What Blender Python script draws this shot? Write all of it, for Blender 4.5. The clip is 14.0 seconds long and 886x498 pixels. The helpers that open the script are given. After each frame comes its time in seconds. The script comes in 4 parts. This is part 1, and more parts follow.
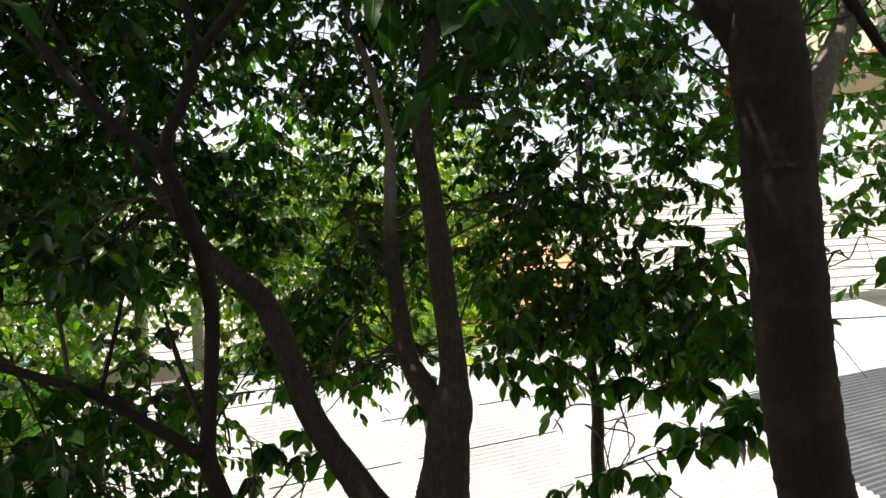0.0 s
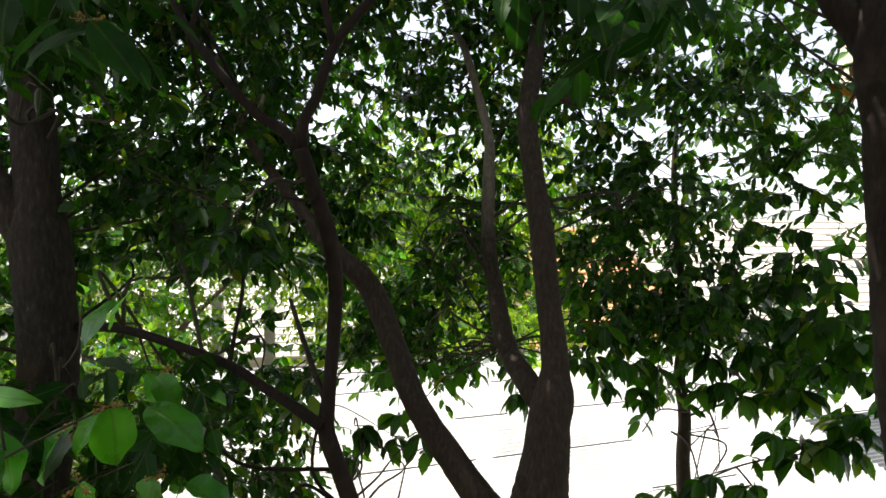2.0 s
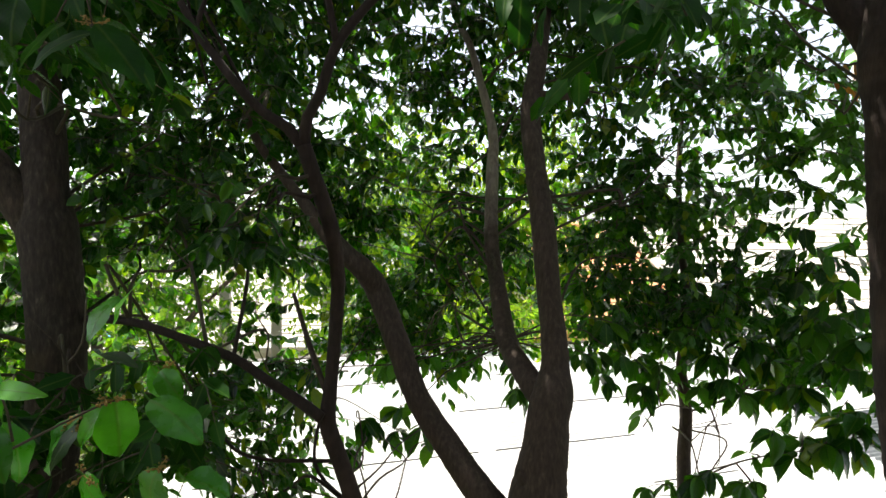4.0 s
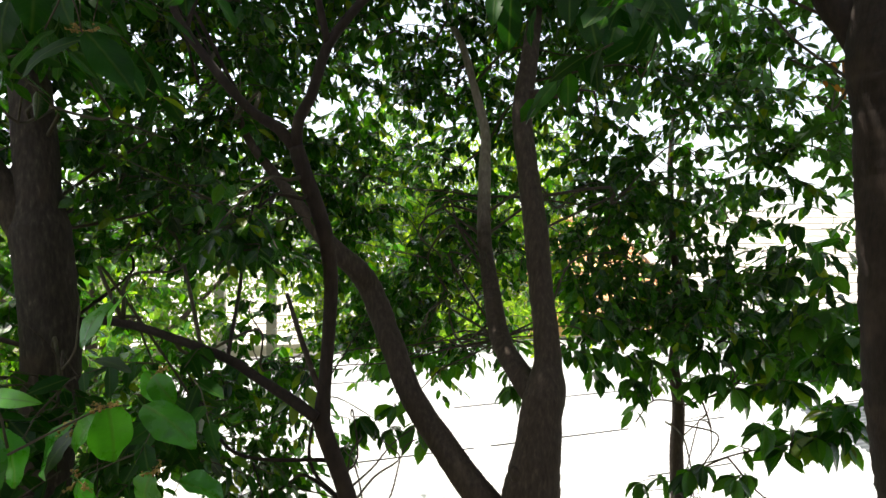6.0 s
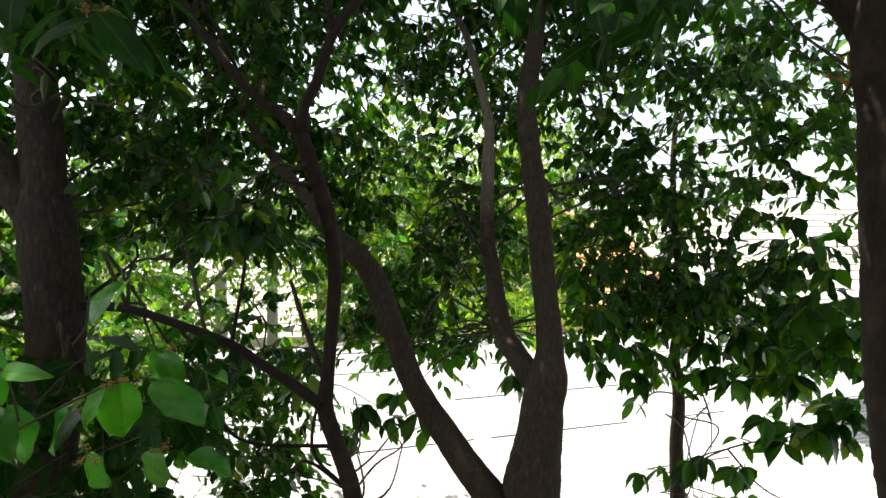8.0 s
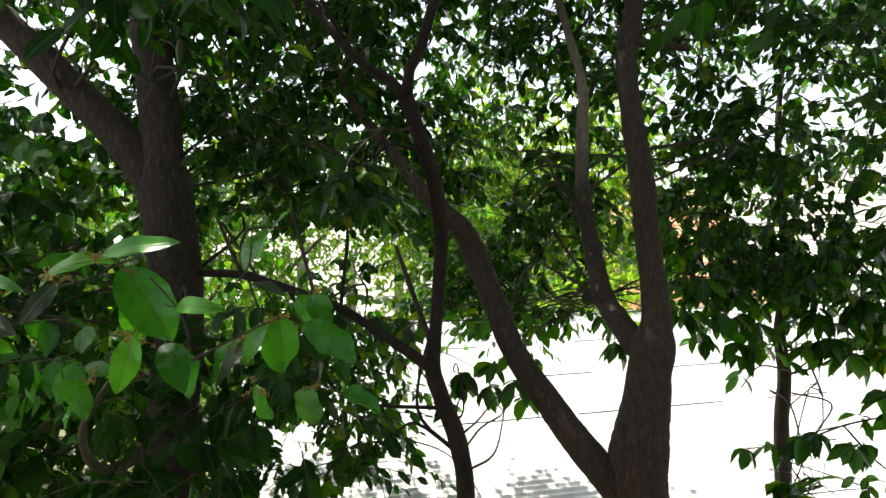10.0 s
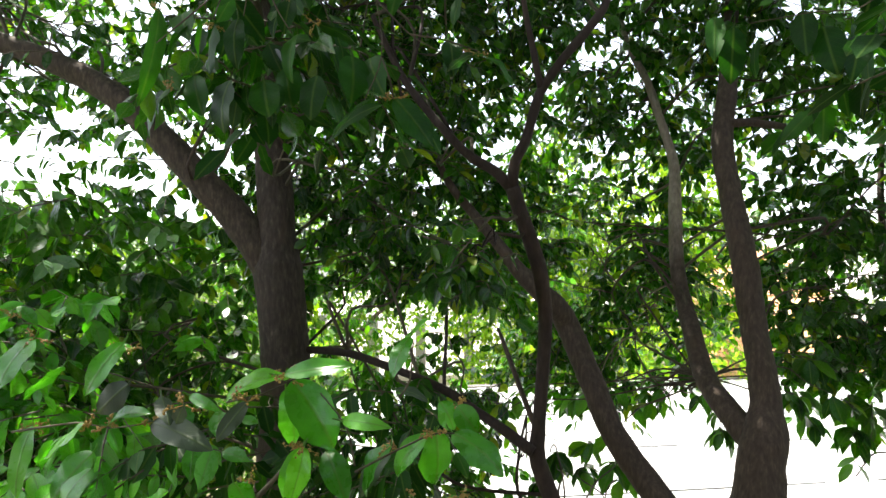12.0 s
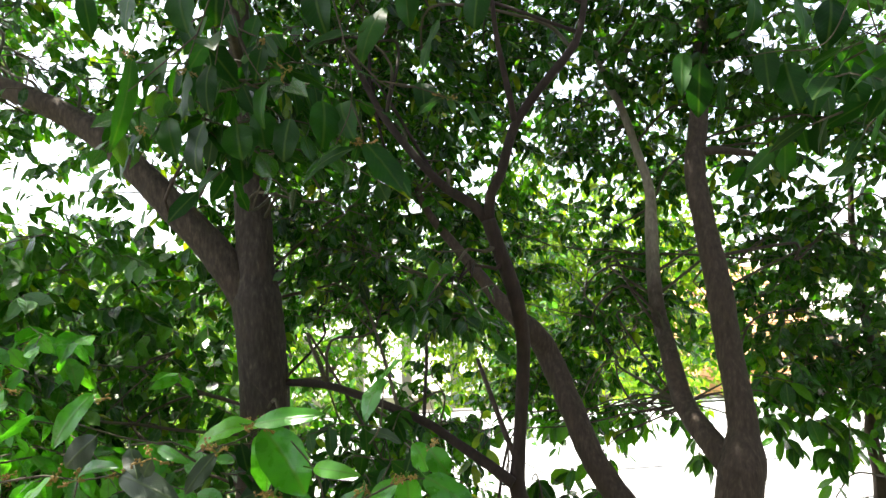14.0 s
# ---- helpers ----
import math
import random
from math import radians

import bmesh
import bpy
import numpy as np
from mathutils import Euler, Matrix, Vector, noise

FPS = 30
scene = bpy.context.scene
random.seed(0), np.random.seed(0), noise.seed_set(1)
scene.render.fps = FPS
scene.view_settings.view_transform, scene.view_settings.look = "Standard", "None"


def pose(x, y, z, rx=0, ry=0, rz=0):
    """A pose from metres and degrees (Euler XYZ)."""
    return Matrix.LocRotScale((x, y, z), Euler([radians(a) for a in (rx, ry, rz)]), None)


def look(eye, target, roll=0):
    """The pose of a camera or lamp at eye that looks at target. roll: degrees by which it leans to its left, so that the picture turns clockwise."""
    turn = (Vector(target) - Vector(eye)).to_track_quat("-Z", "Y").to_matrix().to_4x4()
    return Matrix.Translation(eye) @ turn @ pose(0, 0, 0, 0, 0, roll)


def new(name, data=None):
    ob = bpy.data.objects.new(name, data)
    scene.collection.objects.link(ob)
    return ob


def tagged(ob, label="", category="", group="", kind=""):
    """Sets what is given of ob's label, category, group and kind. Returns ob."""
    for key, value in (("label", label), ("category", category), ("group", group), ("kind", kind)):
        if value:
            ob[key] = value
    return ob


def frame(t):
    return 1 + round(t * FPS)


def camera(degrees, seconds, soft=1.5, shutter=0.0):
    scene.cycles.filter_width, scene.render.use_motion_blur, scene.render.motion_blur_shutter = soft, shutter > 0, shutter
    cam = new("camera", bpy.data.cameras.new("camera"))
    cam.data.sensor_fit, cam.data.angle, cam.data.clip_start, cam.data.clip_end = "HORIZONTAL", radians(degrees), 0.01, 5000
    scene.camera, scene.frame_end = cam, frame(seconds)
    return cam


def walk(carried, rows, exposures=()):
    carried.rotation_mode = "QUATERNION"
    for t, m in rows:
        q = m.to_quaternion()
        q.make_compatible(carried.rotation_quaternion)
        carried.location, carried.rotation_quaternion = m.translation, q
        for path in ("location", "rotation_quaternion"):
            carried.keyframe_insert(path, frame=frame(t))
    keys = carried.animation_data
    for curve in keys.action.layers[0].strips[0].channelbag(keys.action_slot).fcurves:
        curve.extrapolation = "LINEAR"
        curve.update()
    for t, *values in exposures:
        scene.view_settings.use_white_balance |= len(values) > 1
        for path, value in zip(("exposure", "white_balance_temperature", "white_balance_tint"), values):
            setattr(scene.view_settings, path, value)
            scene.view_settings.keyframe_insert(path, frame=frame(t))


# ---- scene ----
cam = camera(72.0, 14.0)
ROWS = [
    (0.0, 0.167, 0.079, 5.031, -5.62, -1.63, -2.06),
    (0.5, 0.185, -0.004, 4.889, -4.24, -1.31, -6.07),
    (1.0, 0.182, -0.026, 4.919, -4.67, -1.63, -4.28),
    (1.5, 0.070, 0.038, 4.903, -3.26, -1.98, -2.71),
    (2.0, -0.031, 0.035, 4.969, -0.22, -0.82, -0.07),
    (2.5, -0.043, 0.027, 4.982, 1.06, -0.93, -0.02),
    (3.0, -0.030, 0.022, 4.979, 0.68, -1.27, 0.28),
    (5.5, -0.003, 0.002, 4.998, 0.24, -1.77, 0.24),
    (6.0, 0.000, 0.000, 5.000, 0.00, -2.00, 0.00),
    (6.5, 0.008, -0.006, 4.994, -0.59, -2.38, 0.67),
    (7.0, 0.012, -0.005, 4.976, -0.69, -3.32, 0.45),
    (9.5, -0.094, -0.014, 4.977, 3.96, -0.87, -0.17),
    (10.0, -0.140, -0.008, 4.902, 6.47, -3.91, -0.60),
    (10.5, -0.207, -0.047, 4.975, 9.10, -0.36, 0.43),
    (11.0, -0.202, -0.052, 4.964, 9.34, -1.55, 0.23),
    (11.5, -0.243, -0.074, 4.985, 10.88, 0.10, 0.29),
    (12.0, -0.274, -0.086, 5.019, 12.32, 1.05, -0.53),
    (12.5, -0.274, -0.101, 5.050, 12.93, 2.35, -0.92),
    (13.0, -0.263, -0.106, 5.064, 12.31, 2.98, -0.56),
    (13.5, -0.248, -0.097, 5.068, 11.25, 3.10, -0.96),
    (14.0, -0.240, -0.097, 5.064, 10.99, 2.81, -1.32),
]
STOPS = [(0.0, 1.32, 7000, 15), (1.0, 1.5, 7000, 14), (2.0, 1.6, 6850, 12), (3.0, 1.8, 6850, 9), (6.5, 1.9, 6800, 9), (7.2, 1.82, 6800, 9),
         (9.3, 1.8, 6750, 10), (10.5, 2.05, 6750, 9), (11.5, 2.35, 6700, 9), (12.5, 2.75, 6700, 9), (14.0, 2.8, 6700, 9)]
walk(cam, [(t, pose(x, y, z, 90 + pitch, 0, yaw) @ pose(0, 0, 0, 0, 0, roll)) for t, x, y, z, yaw, pitch, roll in ROWS], STOPS)

# ---- light ----
SUN_ELEVATION, SUN_FROM = 64.0, 291.0   # degrees; bearing clockwise from +y
world = bpy.data.worlds.new("sky")
scene.world = world
world.use_nodes = True
wn = world.node_tree.nodes
sky = wn.new("ShaderNodeTexSky")
sky.sky_type, sky.sun_disc = "NISHITA", False
sky.sun_elevation, sky.sun_rotation = radians(SUN_ELEVATION), radians(SUN_FROM)
sky.air_density, sky.dust_density = 0.75, 2.0
sky.ozone_density = 0.3
haze, veil = wn.new("ShaderNodeRGBToBW"), wn.new("ShaderNodeMix")   # humid, milky air
veil.data_type = "RGBA"
veil.inputs["Factor"].default_value = 0.6
world.node_tree.links.new(sky.outputs[0], haze.inputs[0])
world.node_tree.links.new(sky.outputs[0], veil.inputs["A"])
world.node_tree.links.new(haze.outputs[0], veil.inputs["B"])
world.node_tree.links.new(veil.outputs["Result"], wn["Background"].inputs["Color"])
wn["Background"].inputs["Strength"].default_value = 0.15
sun = new("sun", bpy.data.lights.new("sun", "SUN"))
sun.data.energy, sun.data.angle, sun.data.color = 3.3, radians(0.5), (1.0, 0.95, 0.87)
sx, sy = math.sin(radians(SUN_FROM)), math.cos(radians(SUN_FROM))
ce = math.cos(radians(SUN_ELEVATION))
sun.matrix_world = look((0, 0, 20), (-sx * ce, -sy * ce, 20 - math.sin(radians(SUN_ELEVATION))))


# ---- materials ----
def material(name):
    m = bpy.data.materials.new(name)
    m.use_nodes = True
    return m, m.node_tree.nodes, m.node_tree.links, m.node_tree.nodes["Principled BSDF"]


def ramp(nodes, stops):
    r = nodes.new("ShaderNodeValToRGB")
    els = r.color_ramp.elements
    while len(els) < len(stops):
        els.new(0.5)
    for e, (p, c) in zip(els, stops):
        e.position, e.color = p, (*c, 1)
    return r


def noise_node(nodes, links, scale, detail=4.0, rough=0.55, stretch=(1, 1, 1)):
    co, mp, n = nodes.new("ShaderNodeTexCoord"), nodes.new("ShaderNodeMapping"), nodes.new("ShaderNodeTexNoise")
    mp.inputs["Scale"].default_value = stretch
    n.inputs["Scale"].default_value, n.inputs["Detail"].default_value, n.inputs["Roughness"].default_value = scale, detail, rough
    links.new(co.outputs["Object"], mp.inputs["Vector"])
    links.new(mp.outputs["Vector"], n.inputs["Vector"])
    return n


def plain(name, stops, scale=6.0, rough=0.8, bump=0.15, fine=60.0, metal=0.0, stretch=(1, 1, 1)):
    """A surface with variation at two scales and fine relief."""
    m, nodes, links, p = material(name)
    big, small = noise_node(nodes, links, scale, stretch=stretch), noise_node(nodes, links, fine, stretch=stretch)
    mix = nodes.new("ShaderNodeMath")
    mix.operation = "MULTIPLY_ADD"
    mix.inputs[1].default_value = 0.35
    links.new(small.outputs["Fac"], mix.inputs[0])
    half = nodes.new("ShaderNodeMath")
    half.operation = "MULTIPLY"
    half.inputs[1].default_value = 0.65
    links.new(big.outputs["Fac"], half.inputs[0])
    links.new(half.outputs[0], mix.inputs[2])
    r = ramp(nodes, stops)
    links.new(mix.outputs[0], r.inputs[0])
    links.new(r.outputs[0], p.inputs["Base Color"])
    p.inputs["Roughness"].default_value, p.inputs["Metallic"].default_value = rough, metal
    b = nodes.new("ShaderNodeBump")
    b.inputs["Strength"].default_value, b.inputs["Distance"].default_value = bump, 0.01
    links.new(mix.outputs[0], b.inputs["Height"])
    links.new(b.outputs[0], p.inputs["Normal"])
    return m


def leaf_material(name, tones, through_tone, rough=0.38, through_part=0.4, shine=0.22):
    """Leaf blades: tone by leaf, pale midrib and side veins, light coming through."""
    m, nodes, links, p = material(name)
    geo, uv = nodes.new("ShaderNodeNewGeometry"), nodes.new("ShaderNodeUVMap")
    info = nodes.new("ShaderNodeObjectInfo")
    add = nodes.new("ShaderNodeMath")
    add.operation = "ADD"
    links.new(geo.outputs["Random Per Island"], add.inputs[0])
    links.new(info.outputs["Random"], add.inputs[1])
    fract = nodes.new("ShaderNodeMath")
    fract.operation = "FRACT"
    links.new(add.outputs[0], fract.inputs[0])
    tone = ramp(nodes, tones)
    links.new(fract.outputs[0], tone.inputs[0])
    sep = nodes.new("ShaderNodeSeparateXYZ")
    links.new(uv.outputs[0], sep.inputs[0])
    off = nodes.new("ShaderNodeMath")
    off.operation = "SUBTRACT"
    off.inputs[1].default_value = 0.5
    links.new(sep.outputs["X"], off.inputs[0])
    away = nodes.new("ShaderNodeMath")
    away.operation = "ABSOLUTE"
    links.new(off.outputs[0], away.inputs[0])
    rib = ramp(nodes, [(0.0, (1, 1, 1)), (0.02, (0.8, 0.8, 0.8)), (0.06, (0, 0, 0))])
    links.new(away.outputs[0], rib.inputs[0])
    side = nodes.new("ShaderNodeMath")   # side veins rise from the midrib
    side.operation = "MULTIPLY_ADD"
    side.inputs[1].default_value = -0.55
    links.new(away.outputs[0], side.inputs[0])
    links.new(sep.outputs["Y"], side.inputs[2])
    wave = nodes.new("ShaderNodeMath")
    wave.operation = "MULTIPLY"
    wave.inputs[1].default_value = 62.0
    links.new(side.outputs[0], wave.inputs[0])
    sine = nodes.new("ShaderNodeMath")
    sine.operation = "SINE"
    links.new(wave.outputs[0], sine.inputs[0])
    veins = ramp(nodes, [(0.8, (0, 0, 0)), (1.0, (0.16, 0.16, 0.16))])
    links.new(sine.outputs[0], veins.inputs[0])
    both = nodes.new("ShaderNodeMath")
    both.operation = "MAXIMUM"
    links.new(rib.outputs[0], both.inputs[0])
    links.new(veins.outputs[0], both.inputs[1])
    pale = nodes.new("ShaderNodeMix")
    pale.data_type = "RGBA"
    scaled = nodes.new("ShaderNodeMath")
    scaled.operation = "MULTIPLY"
    scaled.inputs[1].default_value = 0.45
    links.new(both.outputs[0], scaled.inputs[0])
    links.new(scaled.outputs[0], pale.inputs["Factor"])
    links.new(tone.outputs[0], pale.inputs["A"])
    pale.inputs["B"].default_value = (0.09, 0.15, 0.035, 1)
    spots = noise_node(nodes, links, 35.0)
    dust = nodes.new("ShaderNodeMix")
    dust.data_type, dust.blend_type = "RGBA", "MULTIPLY"
    dust.inputs["Factor"].default_value = 0.6
    tint = ramp(nodes, [(0.3, (0.65, 0.65, 0.6)), (0.7, (1.15, 1.15, 1.1))])
    links.new(spots.outputs["Fac"], tint.inputs[0])
    links.new(pale.outputs["Result"], dust.inputs["A"])
    links.new(tint.outputs[0], dust.inputs["B"])
    links.new(dust.outputs["Result"], p.inputs["Base Color"])
    p.inputs["Specular IOR Level"].default_value = shine
    gloss = nodes.new("ShaderNodeMapRange")
    gloss.inputs["To Min"].default_value, gloss.inputs["To Max"].default_value = rough - 0.1, rough + 0.2
    links.new(spots.outputs["Fac"], gloss.inputs["Value"])
    links.new(gloss.outputs[0], p.inputs["Roughness"])
    bump = nodes.new("ShaderNodeBump")
    bump.inputs["Strength"].default_value, bump.inputs["Distance"].default_value = 0.25, 0.003
    links.new(both.outputs[0], bump.inputs["Height"])
    links.new(bump.outputs[0], p.inputs["Normal"])
    glow = nodes.new("ShaderNodeBsdfTranslucent")
    trans = nodes.new("ShaderNodeMix")
    trans.data_type, trans.blend_type = "RGBA", "MULTIPLY"
    trans.inputs["Factor"].default_value = 1.0
    trans.inputs["B"].default_value = (*through_tone, 1)
    links.new(dust.outputs["Result"], trans.inputs["A"])
    links.new(trans.outputs["Result"], glow.inputs["Color"])
    mixed = nodes.new("ShaderNodeMixShader")
    mixed.inputs[0].default_value = through_part
    links.new(p.outputs[0], mixed.inputs[1])
    links.new(glow.outputs[0], mixed.inputs[2])
    links.new(mixed.outputs[0], nodes["Material Output"].inputs["Surface"])
    return m


def bark_material(name, stops, ring=0.45, pale_above=None):
    """Bark: stretched grain, lichen blotches and faint rings across the stem."""
    m, nodes, links, p = material(name)
    grain = noise_node(nodes, links, 75.0, 8.0, 0.62, (1, 1, 0.3))
    blot = noise_node(nodes, links, 5.0, 3.0, 0.6)
    rings = noise_node(nodes, links, 14.0, 3.0, 0.5, (0.15, 0.15, 2.2))
    r = ramp(nodes, stops)
    links.new(grain.outputs["Fac"], r.inputs[0])
    lichen = nodes.new("ShaderNodeMix")
    lichen.data_type = "RGBA"
    fac = ramp(nodes, [(0.52, (0, 0, 0)), (0.72, (0.55, 0.55, 0.55))])
    links.new(blot.outputs["Fac"], fac.inputs[0])
    links.new(fac.outputs[0], lichen.inputs["Factor"])
    links.new(r.outputs[0], lichen.inputs["A"])
    lichen.inputs["B"].default_value = (0.085, 0.055, 0.036, 1)
    last = lichen.outputs["Result"]
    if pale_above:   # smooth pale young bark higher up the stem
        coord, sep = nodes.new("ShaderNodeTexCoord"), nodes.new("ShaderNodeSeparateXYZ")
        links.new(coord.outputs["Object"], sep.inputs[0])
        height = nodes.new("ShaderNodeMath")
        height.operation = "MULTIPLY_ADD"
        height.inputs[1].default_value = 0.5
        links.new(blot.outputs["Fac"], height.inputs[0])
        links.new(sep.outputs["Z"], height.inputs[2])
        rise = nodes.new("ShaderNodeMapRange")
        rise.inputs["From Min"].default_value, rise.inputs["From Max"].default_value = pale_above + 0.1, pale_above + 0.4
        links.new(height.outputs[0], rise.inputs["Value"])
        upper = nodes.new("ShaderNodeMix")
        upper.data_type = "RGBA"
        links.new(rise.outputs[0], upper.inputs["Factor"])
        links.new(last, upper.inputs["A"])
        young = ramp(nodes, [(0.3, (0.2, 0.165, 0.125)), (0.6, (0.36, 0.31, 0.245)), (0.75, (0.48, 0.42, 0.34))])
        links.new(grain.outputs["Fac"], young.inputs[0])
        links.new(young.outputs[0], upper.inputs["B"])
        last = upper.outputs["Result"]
    links.new(last, p.inputs["Base Color"])
    p.inputs["Roughness"].default_value = 0.9
    both = nodes.new("ShaderNodeMath")
    both.operation = "MULTIPLY_ADD"
    both.inputs[1].default_value = ring
    links.new(rings.outputs["Fac"], both.inputs[0])
    links.new(grain.outputs["Fac"], both.inputs[2])
    b = nodes.new("ShaderNodeBump")
    b.inputs["Strength"].default_value, b.inputs["Distance"].default_value = 0.4, 0.01
    links.new(both.outputs[0], b.inputs["Height"])
    links.new(b.outputs[0], p.inputs["Normal"])
    return m


BARK = bark_material("bark", [(0.3, (0.034, 0.023, 0.016)), (0.55, (0.063, 0.045, 0.033)), (0.75, (0.112, 0.084, 0.063))])
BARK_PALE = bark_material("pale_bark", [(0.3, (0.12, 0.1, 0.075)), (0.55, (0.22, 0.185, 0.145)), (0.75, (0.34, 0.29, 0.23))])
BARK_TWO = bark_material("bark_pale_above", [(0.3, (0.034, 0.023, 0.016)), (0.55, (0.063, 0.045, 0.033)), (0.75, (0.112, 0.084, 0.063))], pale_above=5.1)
BARK_GREY = bark_material("grey_bark", [(0.3, (0.022, 0.016, 0.011)), (0.55, (0.065, 0.048, 0.034)), (0.75, (0.13, 0.1, 0.075))])
BARK_FLAKED = bark_material("flaked_bark", [(0.34, (0.026, 0.019, 0.014)), (0.5, (0.044, 0.033, 0.025)), (0.62, (0.064, 0.05, 0.038)), (0.74, (0.13, 0.105, 0.08))])
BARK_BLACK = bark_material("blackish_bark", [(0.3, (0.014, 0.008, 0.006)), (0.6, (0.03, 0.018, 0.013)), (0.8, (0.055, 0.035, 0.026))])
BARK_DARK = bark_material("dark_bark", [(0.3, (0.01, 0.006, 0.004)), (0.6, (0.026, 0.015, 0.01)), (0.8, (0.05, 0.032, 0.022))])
TWIG = plain("twig_bark", [(0.3, (0.03, 0.026, 0.016)), (0.7, (0.1, 0.08, 0.045))], 20, 0.8, 0.3)
LEAF = leaf_material("leaf", [(0.0, (0.006, 0.034, 0.003)), (0.4, (0.014, 0.068, 0.005)), (0.76, (0.03, 0.12, 0.008)), (0.9, (0.075, 0.19, 0.012)), (1.0, (0.17, 0.21, 0.018))], (1.75, 2.1, 0.4), 0.22, 0.45, 0.55)
# darker copy of the leaf, with the shade put into its base colour
LEAF_SHADED = leaf_material("shaded_leaf", [(0.0, (0.006, 0.034, 0.004)), (0.6, (0.013, 0.065, 0.007)), (1.0, (0.024, 0.1, 0.01))], (1.7, 2.1, 0.4), 0.4, 0.35, 0.2)
# brighter copy of the leaf, with the light on it put into its colour
LEAF_LIT = leaf_material("lit_green_leaf", [(0.0, (0.024, 0.088, 0.008)), (0.5, (0.05, 0.175, 0.015)), (1.0, (0.09, 0.26, 0.022))], (1.7, 1.9, 0.5), 0.25, 0.3, 0.5)
LEAF_NEAR = leaf_material("glossy_leaf", [(0.0, (0.03, 0.16, 0.014)), (0.6, (0.065, 0.28, 0.022)), (1.0, (0.12, 0.38, 0.03))], (1.6, 1.95, 0.4), 0.24, 0.42, 0.6)
# the grey in this green is sky sheen on shaded leaves, kept as base colour
LEAF_SHEEN = leaf_material("sky_sheen_leaf", [(0.0, (0.02, 0.042, 0.022)), (0.6, (0.033, 0.06, 0.033)), (1.0, (0.05, 0.08, 0.046))], (1.4, 1.6, 0.6), 0.4, 0.15, 0.4)
LEAF_YOUNG = leaf_material("sunny_leaf", [(0.0, (0.05, 0.15, 0.009)), (0.5, (0.16, 0.34, 0.016)), (1.0, (0.34, 0.5, 0.03))], (1.6, 1.5, 0.4), 0.5, 0.55)
LEAF_BRIGHT = leaf_material("bright_green_leaf", [(0.0, (0.035, 0.12, 0.012)), (0.5, (0.09, 0.22, 0.018)), (1.0, (0.2, 0.33, 0.03))], (1.6, 1.6, 0.4), 0.45, 0.5)
LEAF_BRONZE = leaf_material("bronze_leaf", [(0.0, (0.36, 0.13, 0.025)), (1.0, (0.6, 0.28, 0.05))], (1.5, 1.2, 0.6), 0.5)
BERRY = plain("flower_bud", [(0.3, (0.2, 0.12, 0.02)), (0.7, (0.42, 0.28, 0.06))], 60, 0.6)
ROOF = plain("roof_sheet", [(0.3, (0.42, 0.43, 0.42)), (0.5, (0.6, 0.61, 0.6)), (0.7, (0.7, 0.7, 0.68))], 1.2, 0.55, 0.05, 25.0, 0.0)
ROOF_GREY = plain("grey_roof_sheet", [(0.3, (0.06, 0.068, 0.07)), (0.5, (0.1, 0.112, 0.115)), (0.7, (0.16, 0.17, 0.17))], 1.2, 0.6, 0.05, 25.0, 0.0)
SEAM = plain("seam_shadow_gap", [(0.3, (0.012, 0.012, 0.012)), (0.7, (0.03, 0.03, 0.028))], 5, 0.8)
FLASHING = plain("dark_flashing", [(0.3, (0.05, 0.045, 0.04)), (0.7, (0.11, 0.1, 0.09))], 5, 0.7)
PLASTER = plain("white_plaster", [(0.3, (0.62, 0.6, 0.56)), (0.7, (0.8, 0.78, 0.74))], 1.5, 0.85, 0.1)
PALE_TILE = plain("pale_roof_tile", [(0.3, (0.5, 0.47, 0.41)), (0.7, (0.68, 0.64, 0.57))], 2.0, 0.8, 0.2)
SALMON = plain("salmon_plaster", [(0.3, (0.62, 0.3, 0.14)), (0.7, (0.76, 0.42, 0.22))], 2.0, 0.85, 0.1)
CREAM = plain("cream_plaster", [(0.3, (0.5, 0.42, 0.33)), (0.7, (0.66, 0.57, 0.46))], 1.5, 0.85, 0.1)
RED_TRIM = plain("red_trim", [(0.3, (0.45, 0.09, 0.04)), (0.7, (0.6, 0.14, 0.07))], 4, 0.6)
BLUE_PAINT = plain("blue_paint", [(0.3, (0.05, 0.25, 0.42)), (0.7, (0.12, 0.4, 0.58))], 4, 0.6)
CONCRETE = plain("concrete", [(0.3, (0.25, 0.24, 0.22)), (0.7, (0.42, 0.4, 0.37))], 2.5, 0.9, 0.25)
DARK_FLOOR = plain("dark_cement_floor", [(0.3, (0.06, 0.055, 0.05)), (0.7, (0.12, 0.11, 0.1))], 2.0, 0.85, 0.2)
SOIL = plain("soil_and_grass", [(0.3, (0.05, 0.045, 0.025)), (0.5, (0.09, 0.085, 0.035)), (0.7, (0.07, 0.11, 0.03))], 0.6, 0.95, 0.5, 14.0)
GLASS_DARK = plain("window_pane", [(0.3, (0.03, 0.035, 0.04)), (0.7, (0.05, 0.055, 0.06))], 1, 0.08, 0.0)
CABLE = plain("cable_rubber", [(0.3, (0.015, 0.015, 0.015)), (0.7, (0.03, 0.03, 0.03))], 10, 0.6)


# ---- builders ----
def mesh_of(name, verts, faces, mat, smooth=True, uvs=None):
    me = bpy.data.meshes.new(name)
    me.from_pydata([tuple(v) for v in verts], [], faces)
    me.materials.append(mat)
    if smooth:
        me.shade_smooth()
    me.update()
    return me


def part(name, data, parent=None, label=""):
    ob = new(name, data)
    ob.parent = parent
    return tagged(ob, label)


